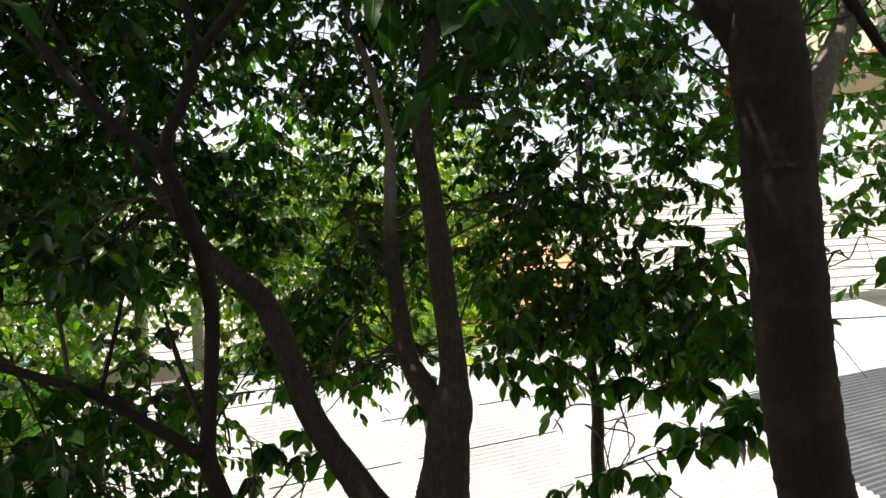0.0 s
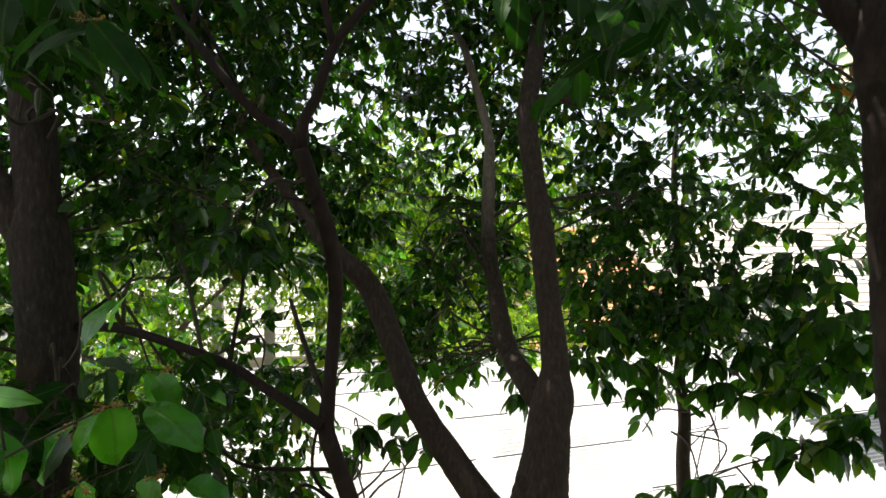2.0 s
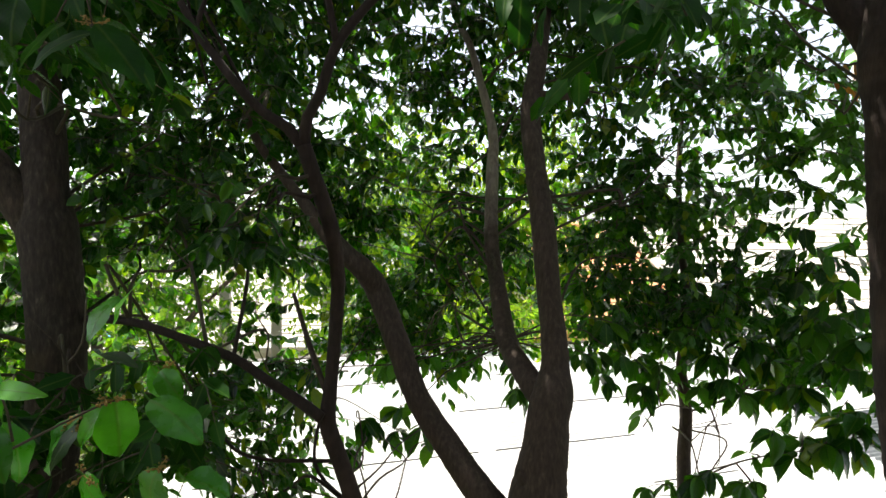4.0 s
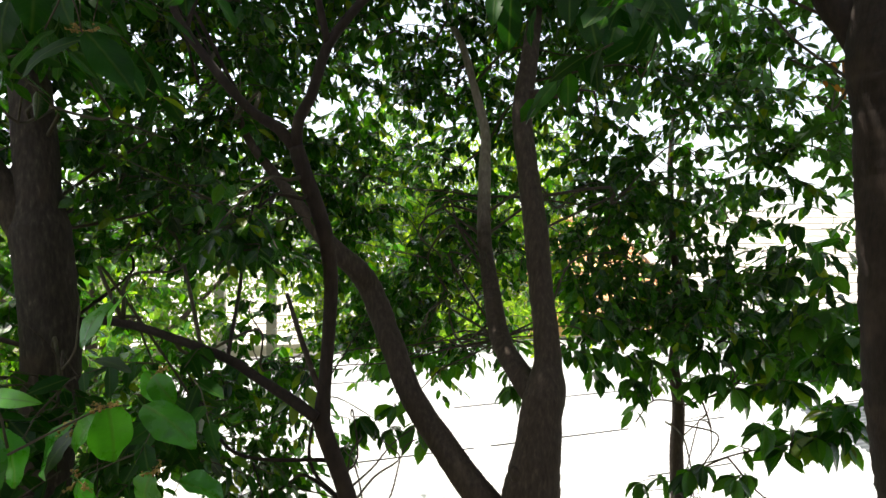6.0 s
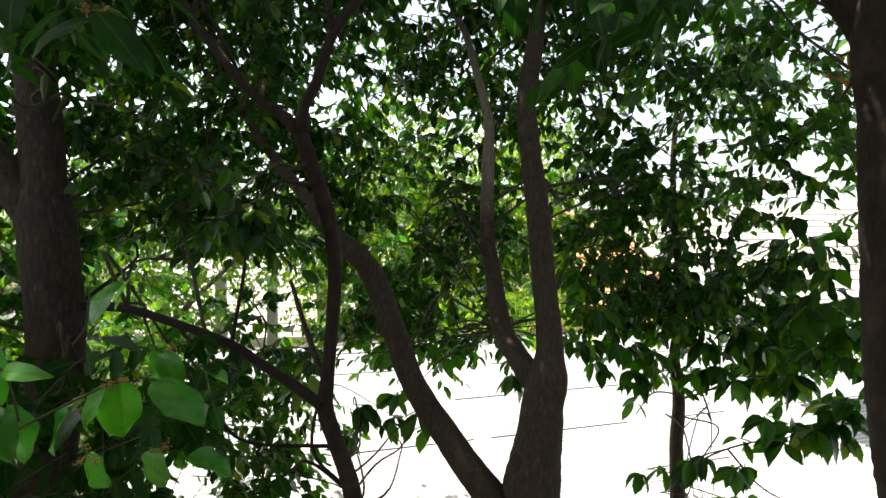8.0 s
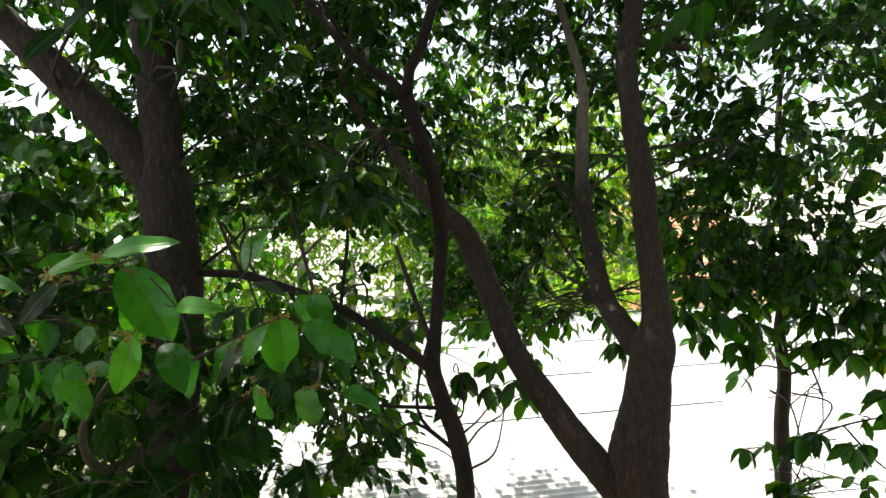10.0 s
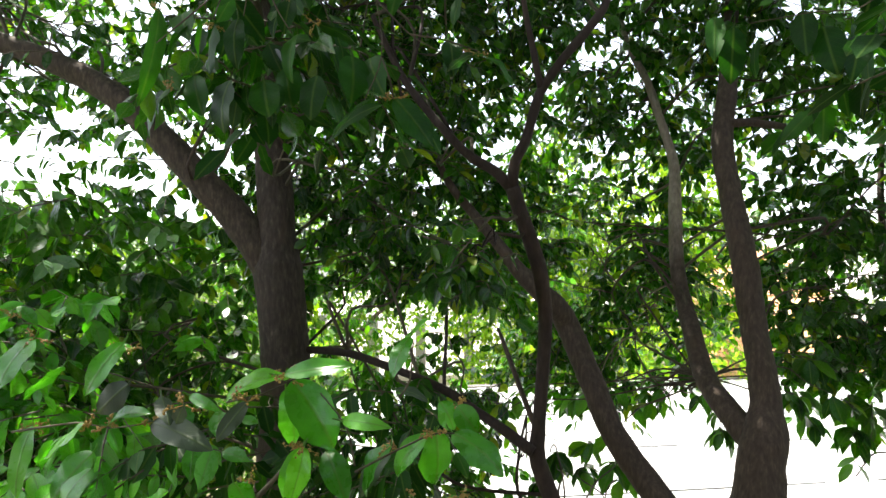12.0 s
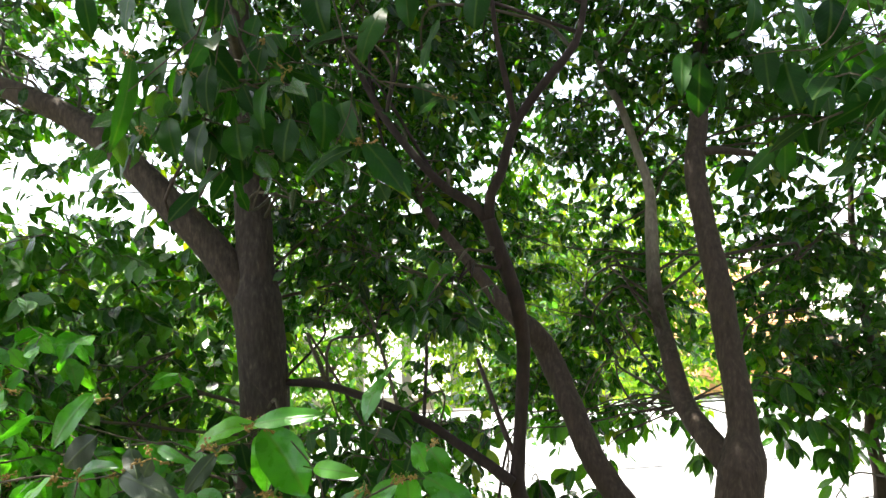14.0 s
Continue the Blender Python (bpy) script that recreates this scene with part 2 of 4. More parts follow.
def box(name, mat, size, centre, parent=None, label="", bevel=0.006, turn=0.0):
    bm = bmesh.new()
    bmesh.ops.create_cube(bm, size=1.0)
    bmesh.ops.scale(bm, vec=size, verts=bm.verts)
    if bevel:
        bmesh.ops.bevel(bm, geom=bm.edges[:], offset=bevel, segments=1, affect="EDGES")
    me = bpy.data.meshes.new(name)
    bm.to_mesh(me)
    bm.free()
    me.materials.append(mat)
    ob = part(name, me, parent, label)
    ob.matrix_basis = pose(*centre, 0, 0, turn)
    return ob


def smooth_path(rows, step=0.035):
    """Catmull-Rom through rows of x, y, z, radius."""
    p = np.array(rows, float)
    p = np.vstack([2 * p[0] - p[1], p, 2 * p[-1] - p[-2]])
    out = []
    for i in range(1, len(p) - 2):
        n = max(2, int(np.linalg.norm(p[i + 1, :3] - p[i, :3]) / step))
        for k in range(n):
            t = k / n
            out.append(0.5 * (2 * p[i] + (p[i + 1] - p[i - 1]) * t + (2 * p[i - 1] - 5 * p[i] + 4 * p[i + 1] - p[i + 2]) * t**2
                              + (3 * p[i] - p[i - 1] - 3 * p[i + 1] + p[i + 2]) * t**3))
    out.append(p[-2])
    out = np.array(out)
    out[:, 3] = np.maximum(out[:, 3], 0.0012)
    return out


def tube(rows, sides=14, rough=0.06, step=0.035, seed=0.0, ringed=0.0):
    """Verts and faces of an uneven stem; ringed: how far the scars of former leaf rings stand out."""
    path = smooth_path(rows, step)
    if ringed:
        rng = np.random.default_rng(int(seed) + 5)
        run = np.concatenate([[0], np.cumsum(np.linalg.norm(np.diff(path[:, :3], axis=0), axis=1))])
        for at in np.cumsum(rng.uniform(0.07, 0.24, 60)):
            path[:, 3] *= 1 + ringed * rng.uniform(0.3, 1.0) * (np.exp(-((run - at) / 0.011) ** 2) - 0.4 * np.exp(-((run - at - 0.024) / 0.012) ** 2))
    along = np.gradient(path[:, :3], axis=0)
    along /= np.linalg.norm(along, axis=1, keepdims=True) + 1e-9
    side = np.cross(along[0], (0.3, 1, 0.1))
    verts, faces = [], []
    for i, (row, d) in enumerate(zip(path, along)):
        side = side - d * (side @ d)
        side /= np.linalg.norm(side)
        other = np.cross(d, side)
        for k in range(sides):
            a = 2 * math.pi * k / sides
            way = side * math.cos(a) + other * math.sin(a)
            q = row[:3] + way * row[3]
            lump = 1 + rough * (noise.noise(Vector(q * 9 + seed)) + 0.6 * noise.noise(Vector(q * 28 + seed)))
            verts.append(row[:3] + way * row[3] * lump)
        if i:
            a0, b0 = (i - 1) * sides, i * sides
            faces += [(a0 + k, a0 + (k + 1) % sides, b0 + (k + 1) % sides, b0 + k) for k in range(sides)]
    faces.append(tuple(reversed(range(sides))))
    faces.append(tuple(range(len(path) * sides - sides, len(path) * sides)))
    return verts, faces


def stem(name, rows, mat, parent, label="", sides=16, rough=0.05, seed=0.0, ringed=0.035):
    v, f = tube(rows, sides, rough, 0.011 if ringed and sides > 12 else 0.035, seed, ringed)
    return part(name, mesh_of(name, v, f, mat), parent, label)


# leaf blades, from near to far: stations along the midrib and half-widths there
BLADE_FINE = (np.array([0.0, 0.16, 0.42, 0.7, 0.87, 1.0]), np.array([0.0, 0.62, 1.0, 0.82, 0.34, 0.0]))
BLADE_MID = (np.array([0.0, 0.28, 0.7, 1.0]), np.array([0.0, 0.9, 0.82, 0.0]))
BLADE_FAR = (np.array([0.0, 0.45, 1.0]), np.array([0.0, 1.0, 0.0]))


def leaf_cloud(blade, origin, way, up, length, width, curl, fold):
    """Verts, faces and UVs of many leaves at once."""
    V_ALONG, V_WIDE = blade
    s = len(V_ALONG)
    side = np.cross(way, up)
    side /= np.linalg.norm(side, axis=1, keepdims=True) + 1e-9
    nor = np.cross(side, way)
    tmpl, uv = [], []
    for v in V_ALONG:
        tmpl.append((0.0, v)), uv.append((0.5, v))
    for sign in (-1, 1):
        for v, w in zip(V_ALONG[1:-1], V_WIDE[1:-1]):
            tmpl.append((sign * w, v)), uv.append((0.5 + 0.5 * sign * w, v))
    tmpl = np.array(tmpl)
    a, b = tmpl[:, 0], tmpl[:, 1]
    L, Wd = length[:, None, None], width[:, None, None]
    bend = -(curl[:, None] * b[None] ** 2)[:, :, None] * L
    lift = (fold[:, None] * np.abs(a)[None])[:, :, None] * Wd * 0.5
    verts = origin[:, None] + way[:, None] * (b[None, :, None] * L) + side[:, None] * (a[None, :, None] * Wd * 0.5) + nor[:, None] * (bend + lift)
    l0, r0 = s, s + s - 2
    faces = [(0, 1, l0), (0, r0, 1), (s - 2, s - 1, l0 + s - 3), (s - 2, r0 + s - 3, s - 1)]
    for i in range(s - 3):
        faces += [(1 + i, 2 + i, l0 + i + 1, l0 + i), (1 + i, r0 + i, r0 + i + 1, 2 + i)]
    return verts.reshape(-1, 3), faces, np.array(uv), len(tmpl)


def leaf_mesh(name, mat, blade, *args):
    verts, faces, uv, per = leaf_cloud(blade, *args)
    n = len(args[0])
    loops = np.concatenate([np.array(f) for f in faces])
    sizes = np.array([len(f) for f in faces])
    me = bpy.data.meshes.new(name)
    me.vertices.add(len(verts))
    me.vertices.foreach_set("co", verts.astype(np.float32).ravel())
    idx = (loops[None] + per * np.arange(n)[:, None]).ravel()
    me.loops.add(len(idx))
    me.loops.foreach_set("vertex_index", idx.astype(np.int32))
    tot = np.tile(sizes, n)
    me.polygons.add(len(tot))
    me.polygons.foreach_set("loop_start", np.concatenate([[0], np.cumsum(tot)[:-1]]).astype(np.int32))
    layer = me.uv_layers.new(name="UVMap")
    layer.data.foreach_set("uv", np.tile(uv[loops], (n, 1)).astype(np.float32).ravel())
    me.update(calc_edges=True)
    me.shade_smooth()
    me.materials.append(mat)
    return me


def big_leaf(rows, mat, parent, seed, facing=(0.0, -0.5, 0.85), full=(0.8, 1.0)):
    """Single leaves, each from base, tip and width: a wavy pointed blade bent along its rib, on a short stalk."""
    rng = np.random.default_rng(seed)
    for row in rows:
        b, t, w = np.array(row[:3]), np.array(row[3:6]), row[6]
        d = t - b
        ln = np.linalg.norm(d)
        d = d / ln
        nor = np.array(facing) + rng.normal(0, 0.33, 3)
        w = w * rng.uniform(*full)
        side = unit(np.cross(d, nor))
        nor = np.cross(side, d)
        st, curl, fold, ph = 26, rng.uniform(0.1, 0.45), rng.uniform(-0.25, 0.45), rng.uniform(0, 6)
        verts, uvs, faces = [], [], []
        for i in range(st + 1):
            v = i / st
            wide = math.sin(math.pi * v**0.88) ** 0.62 * (1 - 1.1 * max(0.0, v - 0.78)) if 0 < i < st else 0.0
            for k in (-1, -0.5, 0, 0.5, 1):
                off = w / 2 * wide * k * (1 + 0.018 * math.sin(v * 19 + ph + k))
                up = fold * abs(off) + 0.05 * w * abs(k) ** 1.5 * math.sin(v * 12 + ph + 2.4 * k) + 0.012 * w * math.sin(v * 31 + ph + 5 * k) + ln * curl * 1.4 * (v * (1 - v))
                verts.append(d * v * ln + side * off + nor * up)
                uvs.append((0.5 + 0.5 * wide * k, v))
        for i in range(st):
            for k in range(4):
                a = i * 5 + k
                faces.append((a, a + 1, a + 6, a + 5))
        n0 = len(verts)
        stalk, r = 0.16 * ln, 0.0014 + 0.008 * w
        for q in (np.zeros(3), -d * stalk * 0.6 + nor * stalk * 0.15, -d * stalk + nor * stalk * 0.45):
            verts += [q + side * r, q + nor * r, q - side * r, q - nor * r]
            uvs += [(0.5, 0.0)] * 4
        for j in (0, 4):
            faces += [(n0 + j + i, n0 + j + (i + 1) % 4, n0 + j + 4 + (i + 1) % 4, n0 + j + 4 + i) for i in range(4)]
        me = mesh_of("leaf", verts, faces, mat)
        layer = me.uv_layers.new(name="UVMap")
        idx = np.zeros(len(me.loops), np.int32)
        me.loops.foreach_get("vertex_index", idx)
        layer.data.foreach_set("uv", np.array(uvs, np.float32)[idx].ravel())
        ob = part("leaf", me, parent)
        ob.location = b
    return parent


def unit(v):
    return v / (np.linalg.norm(v, axis=-1, keepdims=True) + 1e-9)


def crown(parent, boxes, seed, leaf_len=0.1, mat=None, twig_mat=None, per=8, name="crown", label="", thick=3.0, flat=0.0, single=0, rounded=False, blade=BLADE_MID, spread=(1.8, 3.6), slim=(0.42, 0.6)):
    """Leafy sprays that hang through the given boxes (centre, half sizes, leaf area per face area): twigs and leaves."""
    rng = np.random.default_rng(seed)
    O, D, U, LN, tv, tf = [], [], [], [], [], []
    for cx, cy, cz, hx, hy, hz, cover in boxes:
        count = max(2, int(thick * cover * 4 * hx * max(hz, flat * hy) / (per * 0.36 * leaf_len**2)))
        start = rng.uniform(-1, 1, (int(count * 1.6), 3)) * (hx, hy, hz) + (cx, cy, cz)
        if rounded:   # an uneven round outline in place of a straight one
            start = (start - (cx, cy, cz)) * np.clip(rng.normal(0.85, 0.16, (len(start), 1)), 0.4, 1.25) * (1.12, 1.0, 1.12)
            keep = (start / (hx, hy, hz)) ** 2
            start = start[keep[:, 0] + keep[:, 2] < 1.25] + (cx, cy, cz)
        clump = np.array([noise.noise(Vector(p * 2.6 + seed)) for p in start]) + rng.normal(0, 0.12, len(start))
        start = start[np.argsort(-clump)[:count]]
        count = len(start)   # sprays gather in clumps, with gaps between
        head = rng.uniform(0, 2 * math.pi, count)
        for s, h in zip(start, head):
            length = leaf_len * rng.uniform(*spread)
            d = np.array([math.cos(h), math.sin(h), rng.uniform(-0.35, 0.5)])
            d /= np.linalg.norm(d)
            n = int(per * rng.uniform(0.6, 1.4))
            ts = np.linspace(0.12, 1.0, n)
            pts = s + d * (ts[:, None] * length) + np.array([0, 0, -0.35 * length]) * ts[:, None] ** 2
            side = np.array([-d[1], d[0], 0.0])
            sign = np.where(np.arange(n) % 2 == 0, 1, -1)[:, None]
            way = d * rng.uniform(0.2, 0.8, (n, 1)) + side * sign * rng.uniform(0.35, 0.95, (n, 1)) + np.array([0, 0, -1.0]) * rng.uniform(0.3, 1.6, (n, 1))
            way[-1] = d + np.array([0, 0, -0.5])
            O.append(pts), D.append(unit(way)), U.append(unit(rng.normal(0, 0.5, (n, 3)) + d * 0.5 + (0, -0.25, 0.8)))
            LN.append(leaf_len * rng.uniform(0.6, 1.2, n))
            k = len(tv)
            q = [s, s + d * length * 0.5 + np.array([0, 0, -0.0875 * length]), s + d * length + np.array([0, 0, -0.35 * length])]
            for p, r in zip(q, (0.0032, 0.0024, 0.0013)):
                tv += [p + side * r, p + np.array([0, 0, 1.0]) * r, p - side * r, p - np.array([0, 0, 1.0]) * r]
            for j in (0, 4):
                tf += [(k + j + i, k + j + (i + 1) % 4, k + j + 4 + (i + 1) % 4, k + j + 4 + i) for i in range(4)]
    O, D, U, LN = np.vstack(O), np.vstack(D), np.vstack(U), np.concatenate(LN)
    m = len(O)
    wide = LN * rng.uniform(*slim, m)
    order = np.argsort(O[:, 1])   # the nearest to the terrace are leaves of their own, the rest is one mass
    own, rest = order[:single], order[single:]
    me = leaf_mesh(name, mat or LEAF, blade, O[rest], D[rest], U[rest], LN[rest], wide[rest], rng.uniform(-0.1, 0.35, len(rest)), rng.uniform(0.0, 0.5, len(rest)))
    ob = tagged(part(name, me, parent, label), kind="stuff")
    blades = [leaf_mesh("leaf", mat or LEAF, BLADE_FINE, np.zeros((1, 3)), np.array([[0, 1.0, 0]]), np.array([[0, 0, 1.0]]), np.ones(1), np.ones(1),
                        np.array([0.05 + 0.06 * k]), np.array([0.1 + 0.08 * k])) for k in range(5)] if single else []
    for k, i in enumerate(own):
        side = unit(np.cross(D[i], U[i]))
        nor = np.cross(side, D[i])
        one = part("leaf", blades[k % 5], ob)
        one.matrix_basis = Matrix.Translation(O[i]) @ Matrix([side * wide[i], D[i] * LN[i], nor * LN[i]]).transposed().to_4x4()
    tagged(part("twig", mesh_of("twig", tv, tf, twig_mat or TWIG), parent), kind="stuff")
    return ob


def boughs(parent, boxes, stems, seed, mat, girth=0.0075):
    """Crooked branches that reach from the nearest stem into each leafy part, with side shoots."""
    rng = np.random.default_rng(seed)
    pts = np.vstack([smooth_path(rows, 0.1) for rows in stems])
    for cx, cy, cz, hx, hy, hz, cover in boxes:
        c = np.array([cx, cy, cz])
        far = np.linalg.norm(pts[:, :3] - c, axis=1) + 0.6 * np.abs(pts[:, 2] + 0.25 - cz)
        near = np.argsort(far)[:8]
        if hx < 0.12 or cover < 0.5:
            continue
        for turn in range(2 if hx < 0.5 else 4):
            a = pts[near[rng.integers(len(near))], :3]
            end = c + rng.uniform(-0.7, 0.7, 3) * (hx, hy, hz)
            reach = np.linalg.norm(end - a)
            way = [a + (end - a) * k + rng.normal(0, 0.075 * reach, 3) * (0 < k < 1) + (0, 0, 0.5 * reach * k * (1 - k)) for k in (0, 0.2, 0.4, 0.6, 0.8, 1)]
            rows = [(*p, girth * (1.05 - 0.9 * k / 5)) for k, p in enumerate(way)]
            part("branch", mesh_of("branch", *tube(rows, 6, 0.15, 0.05, seed), mat if turn % 2 else TWIG), parent)
            for k in (2, 3, 4):
                s = way[k]
                tip = s + rng.normal(0, 1, 3) * (hx * 0.4 + 0.06, hy * 0.4 + 0.06, hz * 0.4 + 0.06)
                bend = (s + tip) / 2 + rng.normal(0, 0.05, 3)
                part("branch", mesh_of("branch", *tube([(*s, girth * 0.5), (*bend, girth * 0.35), (*tip, girth * 0.15)], 5, 0.1, 0.05, seed), mat if turn % 2 else TWIG), parent)


def tree(label, base):
    """The empty at a tree's foot, to which its parts belong."""
    ob = new("tree")
    ob.location = base
    return tagged(ob, label, "tree")


def local(rows, base):
    return [(x - base[0], y - base[1], z - base[2], r) for x, y, z, r in rows]


def shifted(boxes, base):
    return [(b[0] - base[0], b[1] - base[1], b[2] - base[2], *b[3:]) for b in boxes]


# ---- the large structure ----
bm = bmesh.new()
bmesh.ops.create_grid(bm, x_segments=60, y_segments=60, size=150)
for v in bm.verts:
    v.co.z = 0.05 * noise.noise(v.co * 0.3)
me = bpy.data.meshes.new("ground")
bm.to_mesh(me)
bm.free()
me.materials.append(SOIL)
tagged(new("ground", me), "bare soil with patches of grass under trees", "ground", kind="structure")

# the corrugated roof: ribs run along it, sheets overlap in long seams
ROOF_TURN, PITCH = 18.6, 14.0
roof_shed = tagged(new("shed"), "low shed with a sunlit pale corrugated metal roof", "shed")
roof_shed.matrix_basis = pose(0.32, 6.77, 3.67, 0, 0, ROOF_TURN)


def corrugated(name, x0, x1, w, rise, drop, parent, label="", mat=ROOF):
    """One sheet with ribs along x, from the ridge side down the slope (-y)."""
    rib, depth = 0.052, 0.009
    n = int(w / rib * 6)
    xs = np.linspace(x0, x1, 25)
    verts, faces = [], []
    for i in range(n + 1):
        s = i / n * w
        z = depth * math.cos(2 * math.pi * s / rib)
        for x in xs:
            sag = 0.006 * noise.noise(Vector((x * 1.3, s * 2, drop)))
            y = -(drop + s) * math.cos(radians(PITCH)) + z * math.sin(radians(PITCH)) * -1
            verts.append((x, y, -(drop + s) * math.sin(radians(PITCH)) + z + sag + rise))
    m = len(xs)
    for i in range(n):
        faces += [(i * m + k, i * m + k + 1, (i + 1) * m + k + 1, (i + 1) * m + k) for k in range(m - 1)]
    return part(name, mesh_of(name, verts, faces, mat), parent, label)


for i, (a, b, courses) in enumerate(((-3.2, -0.3, 5), (-0.35, 0.95, 5), (0.9, 2.75, 7), (2.7, 5.35, 7), (5.3, 7.95, 7))):
    for j in range(courses):
        # the lower courses towards +x have a darker grey colour
        greyer = j > 2 and i > 2
        corrugated("roof_sheet", a, b, 0.66, 0.004 * (7 - j) + 0.003 * (i % 2), j * 0.62, roof_shed, "dark grey corrugated sheet" if greyer else "", ROOF_GREY if greyer else ROOF)
box("ridge_cap", FLASHING, (11.2, 0.1, 0.03), (2.37, 0.03, 0.02), roof_shed, "dark metal ridge flashing")
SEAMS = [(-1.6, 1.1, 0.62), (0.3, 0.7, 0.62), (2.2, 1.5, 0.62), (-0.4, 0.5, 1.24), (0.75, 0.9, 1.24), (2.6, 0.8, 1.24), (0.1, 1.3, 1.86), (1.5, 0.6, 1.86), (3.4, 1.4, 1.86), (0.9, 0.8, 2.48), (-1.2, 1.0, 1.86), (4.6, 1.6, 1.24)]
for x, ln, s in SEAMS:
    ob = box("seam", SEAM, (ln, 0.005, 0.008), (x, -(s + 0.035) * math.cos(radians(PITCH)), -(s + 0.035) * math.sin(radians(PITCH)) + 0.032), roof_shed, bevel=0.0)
for x in (-3.0, 7.75):
    box("shed_wall", PLASTER, (0.15, 5.6, 2.7), (x, -0.1, -2.32), roof_shed)
box("shed_wall", PLASTER, (10.6, 0.15, 2.7), (2.37, -2.7, -2.32), roof_shed)
box("shed_wall", PLASTER, (10.6, 0.15, 3.0), (2.37, 2.6, -2.17), roof_shed)
for j in range(4):
    ob = corrugated("roof_sheet", -3.2, 7.95, 0.72, 0.0, j * 0.66, roof_shed)
    ob.matrix_basis = pose(0, 0.08, 0.0, 0, 0, 180) @ pose(-4.75, 0, 0)

# houses beyond the roof
def window(parent, x, y, z, w, h):
    win = part("window", None, parent)
    win.matrix_basis = pose(x, y, z)
    box("frame", PLASTER, (w + 0.1, 0.06, 0.06), (0, 0, h / 2 + 0.03), win)
    box("sill", CONCRETE, (w + 0.16, 0.14, 0.05), (0, -0.03, -h / 2 - 0.03), win)
    for sx_ in (-1, 1):
        box("jamb", PLASTER, (0.06, 0.06, h), (sx_ * (w / 2 + 0.02), 0, 0), win)
        box("pane", GLASS_DARK, (w / 2 - 0.03, 0.02, h), (sx_ * w / 4, 0.01, 0), win)
    return win


def tiled_house(label, wall_mat, centre, size, turn, roof_mat, slope):
    """A house whose tiled roof slopes down towards the terrace: walls, roof, tile courses and an eave board."""
    h = tagged(new("house"), label, "house")
    h.matrix_basis = pose(*centre, 0, 0, turn)
    w, d, t = size
    box("wall", wall_mat, (w, d, t), (0, 0, t / 2), h, bevel=0.02)
    length = (d + 0.5) / math.cos(radians(slope))
    mid = t + 0.08 + (d / 2) * math.tan(radians(slope))
    roof = box("roof", roof_mat, (w + 0.4, length, 0.08), (0, 0, mid), h)
    roof.matrix_basis = pose(0, 0, mid, slope)
    n = int(length / 0.3)
    for k in range(n):
        box("tile_course", roof_mat, (w + 0.4, 0.05, 0.03), (0, length * ((k + 0.5) / n - 0.5), 0.052), roof, bevel=0.012)
    box("eave_board", wall_mat, (w + 0.42, 0.04, 0.14), (0, -length / 2 - 0.02, -0.04), roof)
    for sign in (-1, 1):   # gable filling
        tri = [(sign * w / 2, -d / 2, t), (sign * w / 2, d / 2, t), (sign * w / 2, d / 2, t + d * math.tan(radians(slope)) - 0.05),
               (sign * (w / 2 - 0.1), -d / 2, t), (sign * (w / 2 - 0.1), d / 2, t), (sign * (w / 2 - 0.1), d / 2, t + d * math.tan(radians(slope)) - 0.05)]
        part("gable", mesh_of("gable", tri, [(0, 1, 2), (5, 4, 3), (0, 3, 4, 1), (1, 4, 5, 2), (2, 5, 3, 0)], wall_mat, False), h)
    return h


white = tiled_house("white plastered house with a pale sunlit tiled roof", PLASTER, (7.9, 12.1, 0), (8.2, 3.2, 3.7), 12.0, PALE_TILE, 25.0)
salmon = tiled_house("small house with an orange tiled roof in full sun", SALMON, (2.75, 11.0, 0), (1.7, 2.6, 3.4), 12.0, SALMON, 31.0)
window(salmon, 0.1, -1.31, 2.6, 0.5, 0.7)
tall = tagged(new("house"), "tall house with a cream overhanging storey edged in red", "house")
tall.matrix_basis = pose(14.7, 15.9, 0, 0, 0, 20.0)
box("wall", PLASTER, (2.6, 3.0, 8.7), (2.7, 0.6, 4.35), tall)
box("upper_storey", CREAM, (8.0, 3.2, 3.6), (0, -0.05, 10.5), tall, "cream plastered upper storey")
box("trim_line", RED_TRIM, (8.08, 0.05, 0.14), (0, -1.67, 8.76), tall, "thin red trim line")
box("trim_line", RED_TRIM, (0.05, 3.28, 0.14), (-4.02, -0.05, 8.76), tall, "thin red trim line")
box("parapet", CONCRETE, (8.4, 3.6, 0.2), (0, 0, 12.5), tall)
left = tiled_house("low white house with a pale tiled roof and grey posts", PLASTER, (-4.3, 14.6, 0), (6.4, 3.6, 2.6), 8.0, PALE_TILE, 25.0)
for x in (-1.6, -0.5, 0.5, 1.5):
    box("post", CONCRETE, (0.2, 0.2, 3.9), (x, -2.4, 1.95), left, "grey concrete post")
box("awning", BLUE_PAINT, (0.9, 0.5, 0.08), (-2.6, -2.35, 2.9), left, "blue painted awning")

# unseen terrace added around the viewpoint; walls and roof hold light off the leaves
terrace = tagged(new("terrace"), "unseen concrete terrace added around the viewpoint to hold back sky light", "terrace", kind="structure")
box("slab", DARK_FLOOR, (9.0, 4.6, 0.2), (0, -2.15, 3.35), terrace)
box("back_wall", CONCRETE, (9.0, 0.2, 6.9), (0, -3.4, 3.45), terrace)
box("side_wall", CONCRETE, (0.2, 3.6, 6.9), (4.4, -1.5, 3.45), terrace)
box("roof_slab", CONCRETE, (6.6, 3.6, 0.2), (1.2, -1.6, 7.0), terrace)

